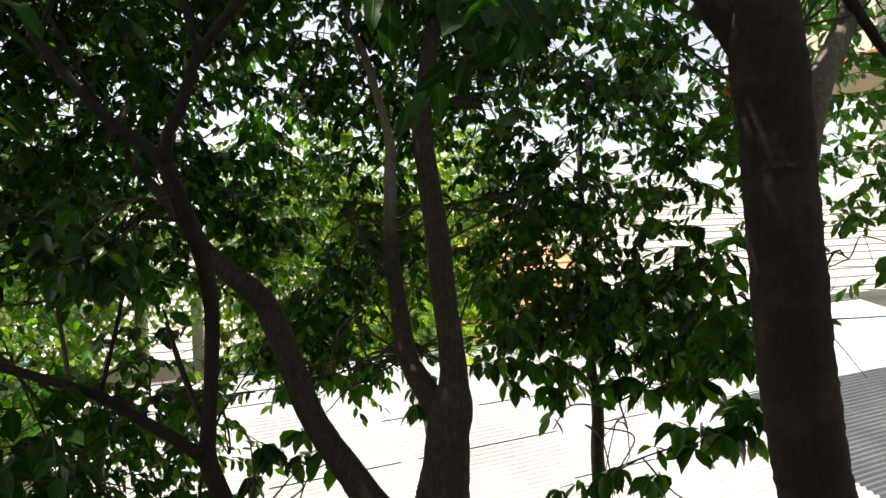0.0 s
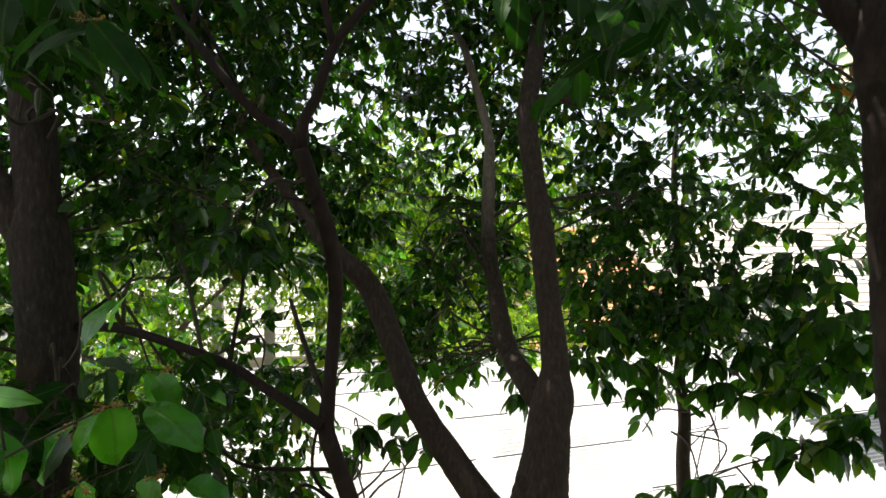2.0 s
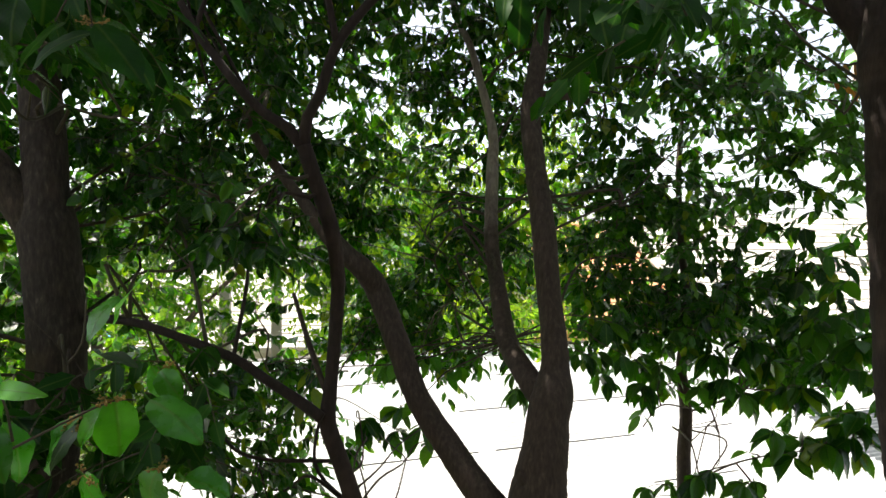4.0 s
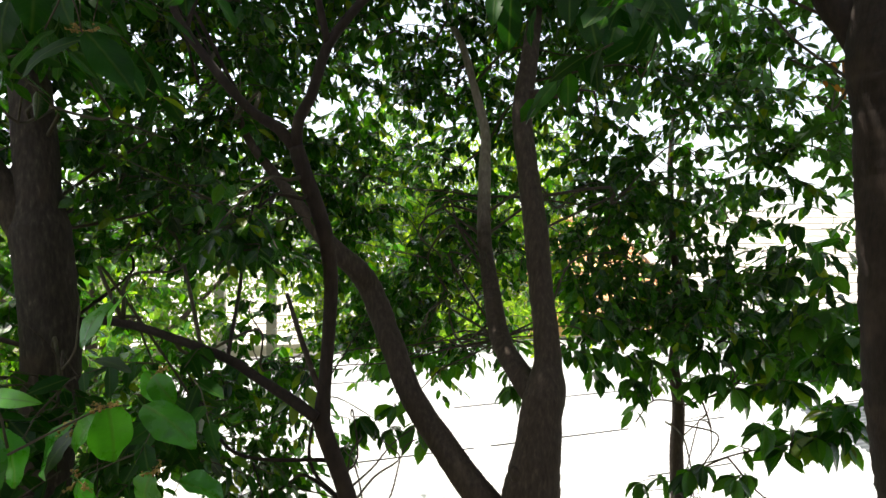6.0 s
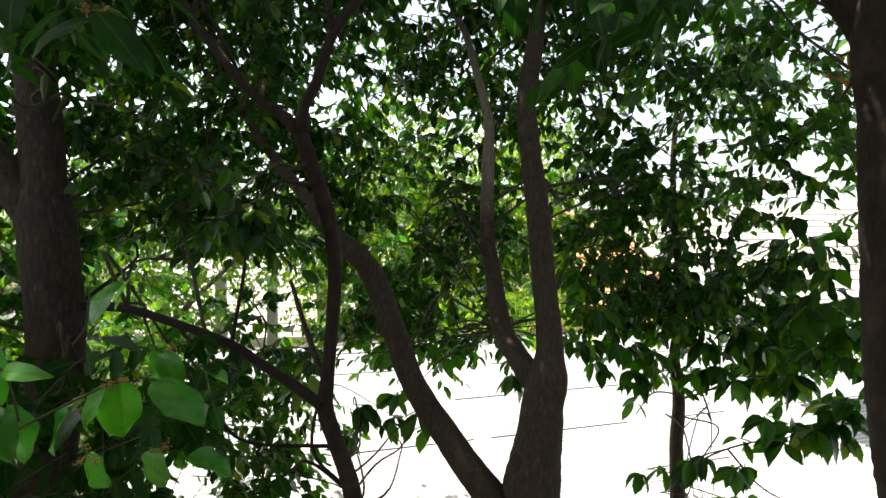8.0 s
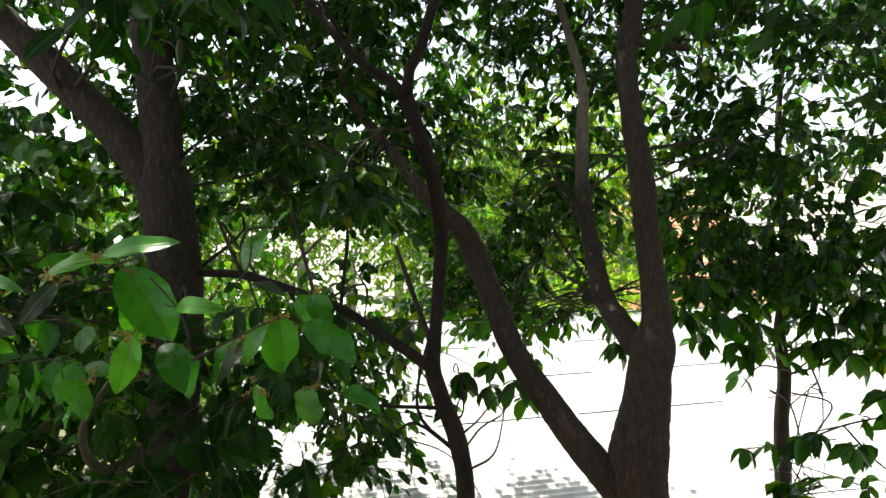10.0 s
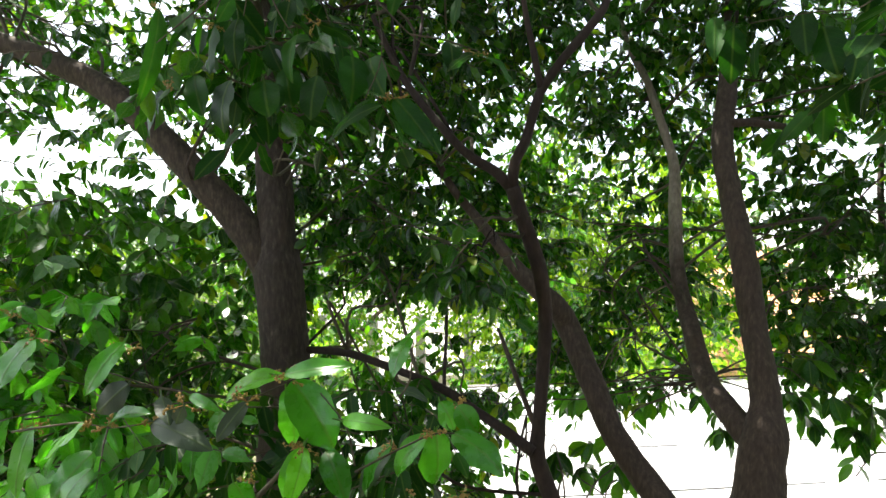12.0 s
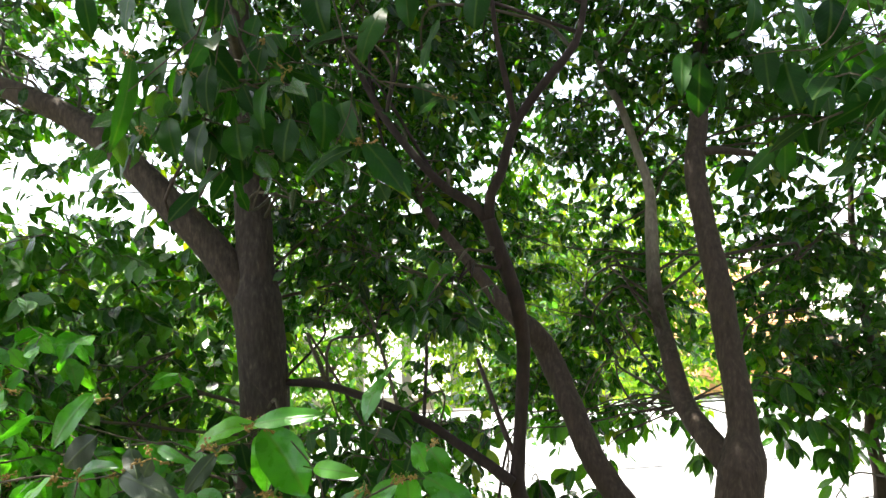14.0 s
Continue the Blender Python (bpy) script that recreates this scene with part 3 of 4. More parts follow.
# ---- trees ----
B_TRUNK = [
    (0.347, 2.384, 3.927, 0.114),
    (0.374, 2.390, 4.111, 0.095),
    (0.388, 2.405, 4.242, 0.085),
    (0.411, 2.429, 4.349, 0.084)]
B_RIGHT = [
    (0.411, 2.429, 4.349, 0.068),
    (0.427, 2.463, 4.456, 0.057),
    (0.422, 2.486, 4.568, 0.053),
    (0.409, 2.543, 4.748, 0.050),
    (0.393, 2.602, 5.008, 0.051),
    (0.373, 2.691, 5.256, 0.047),
    (0.358, 2.780, 5.520, 0.045),
    (0.395, 2.848, 5.740, 0.042),
    (0.430, 2.935, 5.949, 0.036),
    (0.458, 3.022, 6.141, 0.033),
    (0.511, 3.154, 6.502, 0.026),
    (0.492, 3.270, 6.936, 0.016)]
B_LEFT = [
    (0.388, 2.427, 4.304, 0.057),
    (0.310, 2.531, 4.406, 0.050),
    (0.253, 2.665, 4.512, 0.045),
    (0.230, 2.841, 4.692, 0.040),
    (0.206, 3.050, 4.953, 0.035),
    (0.216, 3.162, 5.301, 0.031),
    (0.219, 3.220, 5.514, 0.025),
    (0.163, 3.279, 5.762, 0.021),
    (0.104, 3.337, 5.988, 0.020),
    (0.034, 3.392, 6.158, 0.017),
    (-0.044, 3.453, 6.459, 0.013)]
B_LEAN = [
    (0.245, 2.380, 3.820, 0.067),
    (0.128, 2.395, 3.954, 0.063),
    (0.020, 2.450, 4.089, 0.057),
    (-0.132, 2.537, 4.297, 0.052),
    (-0.228, 2.605, 4.523, 0.052),
    (-0.308, 2.672, 4.710, 0.053),
    (-0.365, 2.620, 4.815, 0.049),
    (-0.435, 2.590, 4.885, 0.042),
    (-0.525, 2.600, 4.975, 0.035),
    (-0.588, 2.620, 5.057, 0.028),
    (-0.720, 2.660, 5.216, 0.023),
    (-0.844, 2.700, 5.368, 0.019),
    (-0.919, 2.740, 5.512, 0.014)]
B_STUB = [
    (0.386, 2.783, 5.607, 0.020),
    (0.483, 2.823, 5.615, 0.018),
    (0.570, 2.873, 5.611, 0.017),
    (0.646, 2.903, 5.604, 0.015)]
C_TRUNK = [
    (-0.309, 2.066, 3.976, 0.032),
    (-0.335, 2.070, 4.092, 0.031),
    (-0.372, 2.073, 4.199, 0.030),
    (-0.415, 2.078, 4.326, 0.030),
    (-0.409, 2.082, 4.442, 0.024),
    (-0.395, 2.088, 4.617, 0.023),
    (-0.382, 2.075, 4.814, 0.025),
    (-0.397, 2.060, 4.968, 0.027),
    (-0.426, 2.054, 5.073, 0.027),
    (-0.459, 2.037, 5.175, 0.026),
    (-0.487, 2.031, 5.268, 0.026)]
C_RIGHT = [
    (-0.487, 2.030, 5.264, 0.021),
    (-0.478, 2.035, 5.360, 0.019),
    (-0.442, 2.050, 5.432, 0.018),
    (-0.390, 2.070, 5.603, 0.017),
    (-0.303, 2.090, 5.732, 0.016),
    (-0.212, 2.120, 5.845, 0.016),
    (-0.151, 2.150, 5.952, 0.014),
    (-0.108, 2.200, 6.207, 0.009)]
C_UP = [
    (-0.386, 2.070, 5.612, 0.013),
    (-0.415, 2.050, 5.768, 0.012),
    (-0.442, 2.030, 5.921, 0.010),
    (-0.459, 2.000, 6.126, 0.007)]
C_LEFT = [
    (-0.487, 2.030, 5.259, 0.022),
    (-0.544, 2.043, 5.326, 0.019),
    (-0.635, 2.065, 5.386, 0.017),
    (-0.714, 2.077, 5.464, 0.016),
    (-0.798, 2.101, 5.565, 0.016),
    (-0.884, 2.125, 5.677, 0.014),
    (-0.951, 2.149, 5.792, 0.013),
    (-1.044, 2.186, 5.982, 0.010)]
C_TWIG = [
    (-0.418, 2.081, 4.423, 0.011),
    (-0.466, 2.105, 4.535, 0.010),
    (-0.516, 2.139, 4.658, 0.009),
    (-0.563, 2.193, 4.762, 0.007)]
C_LIMB = [
    (-0.429, 2.043, 4.356, 0.020),
    (-0.516, 2.071, 4.408, 0.019),
    (-0.634, 2.094, 4.475, 0.017),
    (-0.760, 2.136, 4.538, 0.017),
    (-0.976, 2.193, 4.601, 0.016),
    (-1.180, 2.242, 4.647, 0.016),
    (-1.392, 2.278, 4.653, 0.016)]
D_TRUNK = [
    (-1.539, 2.228, 3.714, 0.093),
    (-1.511, 2.238, 3.923, 0.093),
    (-1.479, 2.251, 4.201, 0.097),
    (-1.463, 2.260, 4.433, 0.098),
    (-1.465, 2.265, 4.618, 0.100),
    (-1.480, 2.268, 4.803, 0.098),
    (-1.500, 2.270, 4.988, 0.100),
    (-1.510, 2.272, 5.127, 0.083),
    (-1.511, 2.275, 5.266, 0.076),
    (-1.537, 2.296, 5.455, 0.072),
    (-1.563, 2.317, 5.624, 0.071),
    (-1.580, 2.340, 5.819, 0.066),
    (-1.618, 2.381, 6.073, 0.060),
    (-1.672, 2.434, 6.462, 0.049),
    (-1.753, 2.484, 6.941, 0.035)]
D_LIMB = [
    (-1.497, 2.268, 4.919, 0.076),
    (-1.556, 2.242, 5.057, 0.074),
    (-1.641, 2.201, 5.192, 0.068),
    (-1.767, 2.134, 5.353, 0.062),
    (-1.893, 2.077, 5.510, 0.057),
    (-2.035, 2.017, 5.661, 0.052),
    (-2.231, 1.968, 5.789, 0.046),
    (-2.465, 1.912, 5.890, 0.040),
    (-2.748, 1.787, 5.979, 0.029)]
A_TRUNK = [
    (1.816, 2.214, 3.800, 0.135),
    (1.773, 2.224, 3.969, 0.134),
    (1.722, 2.241, 4.363, 0.134),
    (1.697, 2.257, 4.794, 0.133),
    (1.681, 2.269, 5.117, 0.131),
    (1.670, 2.281, 5.440, 0.131),
    (1.655, 2.288, 5.612, 0.134),
    (1.661, 2.313, 5.791, 0.127),
    (1.701, 2.345, 5.976, 0.109),
    (1.773, 2.400, 6.353, 0.091)]
A_FORK = [
    (1.706, 2.317, 5.454, 0.075),
    (1.656, 2.343, 5.609, 0.071),
    (1.579, 2.378, 5.769, 0.063),
    (1.509, 2.402, 5.885, 0.059),
    (1.457, 2.437, 6.030, 0.051),
    (1.373, 2.496, 6.278, 0.039)]
A_SECOND = [
    (1.788, 2.309, 5.161, 0.057),
    (1.880, 2.360, 5.441, 0.053),
    (1.982, 2.408, 5.635, 0.050),
    (2.088, 2.454, 5.789, 0.046),
    (2.283, 2.549, 6.114, 0.035)]
A_BRANCH = [
    (2.054, 2.446, 6.065, 0.025),
    (2.118, 2.435, 5.924, 0.023),
    (2.188, 2.425, 5.810, 0.021),
    (2.262, 2.414, 5.699, 0.019),
    (2.473, 2.439, 5.576, 0.014)]
E_TRUNK = [
    (1.483, 3.734, 3.041, 0.046),
    (1.465, 3.743, 3.315, 0.046),
    (1.454, 3.754, 3.604, 0.042),
    (1.468, 3.763, 3.885, 0.039),
    (1.437, 3.773, 4.167, 0.033),
    (1.483, 3.783, 4.449, 0.030),
    (1.465, 3.790, 4.660, 0.025),
    (1.430, 3.800, 4.941, 0.021),
    (1.416, 3.815, 5.364, 0.018),
    (1.437, 3.827, 5.716, 0.014)]
B_BOXES = [
    (-0.01, 3.46, 6.65, 0.69, 0.60, 0.57, 2.2),
    (-0.10, 3.83, 5.86, 0.62, 0.40, 0.35, 2.1),
    (1.22, 3.58, 5.72, 0.64, 0.55, 0.48, 1.5),
    (1.13, 3.70, 4.82, 0.46, 0.50, 0.43, 2.2),
    (1.69, 3.61, 5.14, 0.37, 0.40, 0.13, 1.7),
    (-0.14, 3.86, 5.14, 0.66, 0.35, 0.37, 2.0),
    (-0.12, 3.88, 4.49, 0.54, 0.30, 0.27, 1.9),
    (-0.38, 3.93, 4.22, 0.33, 0.15, 0.17, 1.6),
    (1.14, 4.04, 4.75, 0.42, 0.15, 0.34, 1.1)]
E_BOXES = [
    (1.58, 3.68, 4.38, 0.81, 0.30, 0.36, 0.9),
    (2.06, 3.49, 4.52, 0.39, 0.50, 0.49, 1.6),
    (1.50, 3.08, 3.37, 0.51, 0.25, 0.19, 1.2)]
C_BOXES = [
    (-0.90, 2.99, 6.34, 0.73, 0.60, 0.59, 0.9),
    (-1.35, 3.20, 6.47, 0.70, 0.85, 0.58, 2.9),
    (-1.43, 3.27, 5.61, 0.63, 0.75, 0.30, 2.9),
    (-1.35, 3.20, 5.08, 0.68, 0.80, 0.22, 1.9),
    (-0.66, 1.90, 5.03, 0.14, 0.10, 0.11, 2.0),
    (-1.51, 3.58, 4.43, 0.77, 0.60, 0.25, 0.45),
    (-1.29, 3.06, 3.90, 0.59, 0.90, 0.42, 2.2),
    (-0.97, 3.08, 4.26, 0.33, 0.50, 0.17, 0.8)]
D_BOXES = [
    (-3.44, 2.49, 4.23, 1.32, 1.00, 1.11, 2.5),
    (-3.27, 2.42, 6.75, 1.42, 1.00, 0.52, 1.7),
    (-2.57, 2.62, 6.03, 0.68, 0.80, 0.19, 1.1),
    (-2.93, 2.35, 3.75, 0.69, 0.55, 0.48, 2.6),
    (-3.11, 2.61, 5.62, 0.54, 0.70, 0.24, 0.5),
    (-2.37, 2.88, 5.69, 0.30, 0.60, 0.35, 0.9),
    (-1.41, 2.27, 6.05, 0.24, 0.40, 0.42, 0.8),
    (-1.16, 1.37, 5.49, 0.20, 0.15, 0.11, 1.1),
    (-1.32, 3.14, 5.21, 0.66, 0.50, 0.33, 1.2),
    (-1.00, 1.46, 5.66, 0.18, 0.17, 0.20, 2.2),
    (-1.13, 1.73, 4.34, 0.38, 0.35, 0.23, 1.6)]
BUSH_TOP = [
    (-3.50, 2.50, 5.36, 0.95, 0.70, 0.12, 0.8)]
SHRUB_BOXES = [
    (-1.62, 1.45, 4.57, 0.26, 0.18, 0.20, 1.3),
    (-2.03, 1.60, 4.70, 0.30, 0.20, 0.22, 1.4)]
A_BOXES = [
    (0.63, 3.08, 6.40, 0.57, 0.45, 0.36, 0.5),
    (1.74, 3.26, 6.55, 0.56, 0.80, 0.53, 1.0),
    (1.75, 3.43, 5.73, 0.44, 0.60, 0.35, 1.1),
    (2.14, 3.22, 5.51, 0.22, 0.40, 0.27, 1.2),
    (2.98, 2.85, 5.90, 0.61, 1.00, 0.74, 1.8),
    (2.70, 2.74, 4.86, 0.47, 0.70, 0.31, 0.6),
    (0.91, 3.20, 6.19, 0.42, 0.40, 0.30, 1.3),
    (0.45, 1.47, 5.52, 0.11, 0.15, 0.15, 1.4)]
O_BOXES = [
    (1.60, 2.58, 5.71, 0.06, 0.15, 0.15, 0.5)]
Y_BOXES = [
    (-1.09, 9.49, 4.41, 1.23, 1.00, 1.67, 2.1),
    (0.60, 9.75, 4.71, 1.17, 1.25, 1.85, 2.1),
    (0.38, 7.03, 3.95, 1.16, 0.45, 0.35, 0.9),
    (-0.76, 9.79, 5.93, 0.54, 0.75, 1.08, 1.2),
    (1.47, 8.51, 5.14, 0.32, 0.50, 1.46, 1.6)]
L_BOXES = [
    (-3.76, 7.22, 3.98, 0.71, 0.75, 0.57, 0.4),
    (-13.50, 9.50, 4.2, 2.20, 1.50, 1.67, 1.7),
    (-10.29, 9.51, 4.4, 2.07, 1.50, 1.94, 1.7),
    (-7.34, 9.50, 4.2, 1.76, 1.50, 1.45, 1.7),
    (-4.49, 9.27, 4.7, 1.37, 1.25, 1.63, 1.6),
    (-2.35, 9.26, 5.16, 1.11, 1.25, 1.33, 0.8),
    (-7.26, 6.94, 3.08, 4.31, 1.00, 0.65, 2.0),
    (-7.65, 4.40, 4.29, 0.97, 1.00, 1.45, 3.0),
    (-6.25, 4.73, 4.02, 1.03, 1.00, 1.20, 3.0)]

LOW_LEAVES = [
    (-0.763, 0.903, 4.812, -0.697, 0.932, 4.686, 0.088),
    (-0.751, 0.869, 4.823, -0.842, 0.823, 4.790, 0.046),
    (-0.734, 0.815, 4.838, -0.613, 0.819, 4.855, 0.036),
    (-0.661, 0.883, 4.751, -0.566, 0.854, 4.751, 0.028),
    (-0.508, 0.916, 4.730, -0.517, 0.945, 4.631, 0.066),
    (-0.496, 0.998, 4.707, -0.402, 0.981, 4.641, 0.070),
    (-0.526, 0.963, 4.713, -0.596, 0.980, 4.628, 0.049),
    (-0.542, 1.096, 4.740, -0.520, 1.122, 4.677, 0.052),
    (-0.494, 1.034, 4.748, -0.456, 1.029, 4.701, 0.045),
    (-0.603, 1.105, 4.865, -0.623, 1.045, 4.790, 0.047),
    (-0.720, 0.860, 4.711, -0.732, 0.829, 4.627, 0.045),
    (-0.712, 0.933, 4.682, -0.659, 0.894, 4.609, 0.051),
    (-0.486, 1.003, 4.591, -0.500, 1.023, 4.517, 0.066),
    (-0.421, 0.956, 4.595, -0.361, 0.991, 4.549, 0.059)]
LOW_LEAVES_ASIDE = [
    (-0.979, 0.722, 4.770, -0.902, 0.723, 4.790, 0.033),
    (-1.024, 0.811, 4.885, -1.070, 0.776, 4.799, 0.044),
    (-1.034, 0.736, 4.766, -1.109, 0.735, 4.707, 0.039),
    (-1.003, 0.717, 4.705, -1.036, 0.688, 4.625, 0.050),
    (-1.026, 0.831, 4.870, -1.064, 0.813, 4.870, 0.024),
    (-0.873, 0.773, 4.809, -0.807, 0.756, 4.791, 0.019),
    (-0.538, 0.886, 4.628, -0.522, 0.915, 4.566, 0.052),
    (-0.881, 0.911, 4.623, -0.869, 0.941, 4.542, 0.048)]
LOW_TWIGS = [
    [(-0.856, 0.847, 4.766, 0.0021), (-0.907, 0.837, 4.794, 0.0018), (-0.977, 0.824, 4.809, 0.0015), (-1.065, 0.807, 4.837, 0.0012)],
    [(-1.218, 0.778, 4.733, 0.0021), (-1.107, 0.799, 4.748, 0.0018), (-1.051, 0.810, 4.739, 0.0015), (-0.977, 0.824, 4.749, 0.0012)],
    [(-0.856, 0.847, 4.782, 0.0021), (-0.791, 0.860, 4.797, 0.0018), (-0.747, 0.868, 4.819, 0.0015), (-0.699, 0.877, 4.835, 0.0012)],
    [(-0.568, 0.902, 4.789, 0.0021), (-0.550, 0.906, 4.817, 0.0017), (-0.543, 0.907, 4.885, 0.0013)],
    [(-0.642, 0.888, 4.665, 0.0021), (-0.568, 0.903, 4.703, 0.0018), (-0.512, 0.913, 4.728, 0.0015), (-0.477, 0.920, 4.729, 0.0012)],
    [(-0.642, 0.888, 4.675, 0.0021), (-0.656, 0.886, 4.741, 0.0017), (-0.698, 0.877, 4.797, 0.0013)]]
EDGE_LEAVES = [
    (-1.246, 0.850, 4.884, -1.274, 0.800, 4.796, 0.063),
    (-1.282, 0.950, 4.814, -1.378, 0.950, 4.742, 0.053),
    (-1.251, 0.850, 4.724, -1.255, 0.820, 4.599, 0.047),
    (-1.166, 0.900, 4.665, -1.219, 0.860, 4.581, 0.065),
    (-0.742, 0.900, 4.697, -0.770, 0.880, 4.615, 0.041),
    (-0.740, 1.000, 4.667, -0.714, 1.000, 4.565, 0.060),
    (-0.613, 1.000, 4.678, -0.662, 1.000, 4.579, 0.063),
    (-0.834, 1.020, 4.768, -0.827, 1.040, 4.650, 0.058),
    (-1.464, 1.000, 4.907, -1.538, 1.000, 4.808, 0.061),
    (-1.041, 0.950, 4.581, -1.079, 0.920, 4.526, 0.075),
    (-0.903, 1.000, 4.594, -0.939, 0.980, 4.512, 0.066),
    (-0.574, 1.150, 4.897, -0.664, 1.200, 4.798, 0.043)]
GREY_LEAVES = [
    (-0.939, 0.771, 4.764, -0.816, 0.748, 4.733, 0.051),
    (-0.933, 0.785, 4.803, -0.888, 0.744, 4.769, 0.037),
    (-0.780, 0.785, 4.800, -0.816, 0.756, 4.744, 0.035),
    (-0.961, 0.744, 4.830, -1.013, 0.740, 4.782, 0.044),
    (-0.858, 0.737, 4.803, -0.881, 0.749, 4.770, 0.025),
    (-0.634, 1.100, 4.759, -0.566, 1.100, 4.736, 0.029),
    (-0.631, 1.050, 4.649, -0.678, 1.020, 4.571, 0.050)]
HANGING_LEAVES = [
    (-1.040, 1.100, 5.538, -1.039, 1.080, 5.421, 0.065),
    (-0.969, 1.080, 5.537, -0.960, 1.060, 5.418, 0.056),
    (-0.838, 1.060, 5.561, -0.844, 1.040, 5.477, 0.044),
    (-0.823, 1.060, 5.482, -0.830, 1.050, 5.379, 0.042),
    (-0.795, 1.080, 5.510, -0.708, 1.100, 5.463, 0.048),
    (-0.643, 1.100, 5.580, -0.744, 1.050, 5.533, 0.053),
    (-1.101, 1.000, 5.541, -1.129, 0.970, 5.330, 0.042),
    (-1.056, 1.050, 5.526, -1.102, 1.030, 5.381, 0.031),
    (-1.112, 1.050, 5.389, -1.146, 1.030, 5.280, 0.048),
    (-0.672, 1.070, 5.344, -0.762, 1.080, 5.261, 0.046),
    (-0.621, 1.070, 5.341, -0.549, 1.090, 5.242, 0.073),
    (-0.473, 1.200, 5.458, -0.404, 1.200, 5.384, 0.061),
    (-0.481, 1.200, 5.462, -0.544, 1.200, 5.424, 0.050),
    (-0.948, 1.150, 5.423, -0.935, 1.150, 5.339, 0.076)]
SHADE_LEAVES = [
    (-1.060, 1.200, 5.448, -1.077, 1.200, 5.319, 0.097),
    (-1.156, 1.200, 5.464, -1.119, 1.180, 5.358, 0.070),
    (-0.988, 1.220, 5.439, -0.945, 1.200, 5.356, 0.080),
    (-0.843, 1.200, 5.442, -0.860, 1.200, 5.339, 0.078),
    (-1.058, 1.100, 5.730, -1.037, 1.100, 5.620, 0.078),
    (-0.601, 1.150, 5.654, -0.637, 1.100, 5.518, 0.067),
    (-0.486, 1.200, 5.638, -0.529, 1.200, 5.513, 0.065),
    (-0.744, 1.120, 5.694, -0.712, 1.100, 5.583, 0.073),
    (-0.945, 1.250, 5.483, -0.931, 1.250, 5.385, 0.082),
    (-1.134, 1.050, 5.717, -1.154, 1.050, 5.618, 0.069),
    (-1.306, 1.100, 5.747, -1.282, 1.100, 5.631, 0.052),
    (-0.991, 1.150, 5.749, -0.998, 1.150, 5.656, 0.073),
    (-0.403, 1.250, 5.730, -0.418, 1.250, 5.626, 0.064),
    (-0.562, 1.200, 5.724, -0.557, 1.200, 5.626, 0.058)]
TOP_TWIGS = [
    [(-0.843, 0.990, 5.784, 0.0018), (-0.880, 0.988, 5.626, 0.0015), (-0.903, 0.988, 5.500, 0.0011)],
    [(-0.880, 0.987, 5.649, 0.0018), (-0.849, 0.999, 5.535, 0.0015), (-0.812, 1.010, 5.465, 0.0011)],
    [(-0.711, 1.020, 5.782, 0.0018), (-0.651, 1.045, 5.532, 0.0016), (-0.643, 1.051, 5.419, 0.0013), (-0.676, 1.047, 5.336, 0.0011)],
    [(-0.651, 1.045, 5.532, 0.0018), (-0.587, 1.062, 5.463, 0.0015), (-0.535, 1.076, 5.431, 0.0011)],
    [(-0.896, 0.983, 5.672, 0.0018), (-0.937, 0.978, 5.559, 0.0015), (-0.961, 0.975, 5.494, 0.0011)],
    [(-0.937, 0.978, 5.559, 0.0018), (-1.016, 0.963, 5.493, 0.0015), (-1.070, 0.952, 5.449, 0.0011)],
    [(-0.643, 1.051, 5.419, 0.0018), (-0.627, 1.057, 5.374, 0.0015), (-0.621, 1.060, 5.337, 0.0011)],
    [(-0.587, 1.062, 5.463, 0.0018), (-0.521, 1.078, 5.451, 0.0015), (-0.457, 1.093, 5.429, 0.0011)]]
HIGH_LEAVES = [
    (0.529, 1.921, 5.708, 0.588, 1.965, 5.525, 0.093),
    (0.441, 1.884, 5.694, 0.463, 1.845, 5.536, 0.090),
    (0.573, 1.811, 5.684, 0.596, 1.775, 5.500, 0.090),
    (0.216, 1.957, 5.739, 0.213, 1.999, 5.570, 0.086),
    (0.303, 2.023, 5.718, 0.282, 1.970, 5.576, 0.056),
    (0.179, 2.041, 5.807, 0.158, 1.964, 5.635, 0.063),
    (0.697, 2.002, 5.774, 0.697, 1.923, 5.622, 0.067),
    (0.393, 1.906, 5.754, 0.373, 1.817, 5.588, 0.075),
    (-0.674, 1.160, 5.354, -0.806, 1.177, 5.284, 0.043),
    (-0.626, 1.113, 5.350, -0.535, 1.100, 5.228, 0.068),
    (-0.717, 1.084, 5.439, -0.714, 1.069, 5.336, 0.076),
    (-0.691, 1.123, 5.444, -0.643, 1.074, 5.347, 0.065),
    (-0.571, 1.377, 5.557, -0.555, 1.336, 5.456, 0.056),
    (0.553, 1.913, 5.670, 0.486, 1.821, 5.506, 0.082)]
RIGHT_LEAVES = [
    (0.377, 1.950, 5.943, 0.354, 1.950, 5.799, 0.089),
    (0.474, 1.900, 5.909, 0.498, 1.900, 5.748, 0.096),
    (0.582, 1.900, 5.879, 0.559, 1.900, 5.725, 0.102)]
HIGH_TWIGS = [
    [(0.543, 1.630, 5.835, 0.0022), (0.454, 1.624, 5.657, 0.0019), (0.320, 1.623, 5.642, 0.0016), (0.172, 1.623, 5.627, 0.0013)],
    [(0.543, 1.630, 5.835, 0.0022), (0.587, 1.623, 5.642, 0.0018), (0.706, 1.624, 5.657, 0.0014)],
    [(-0.866, 1.630, 5.820, 0.0022), (-0.896, 1.623, 5.642, 0.0018), (-0.925, 1.619, 5.509, 0.0014)],
    [(-0.896, 1.623, 5.642, 0.0022), (-1.044, 1.624, 5.657, 0.0016)]]
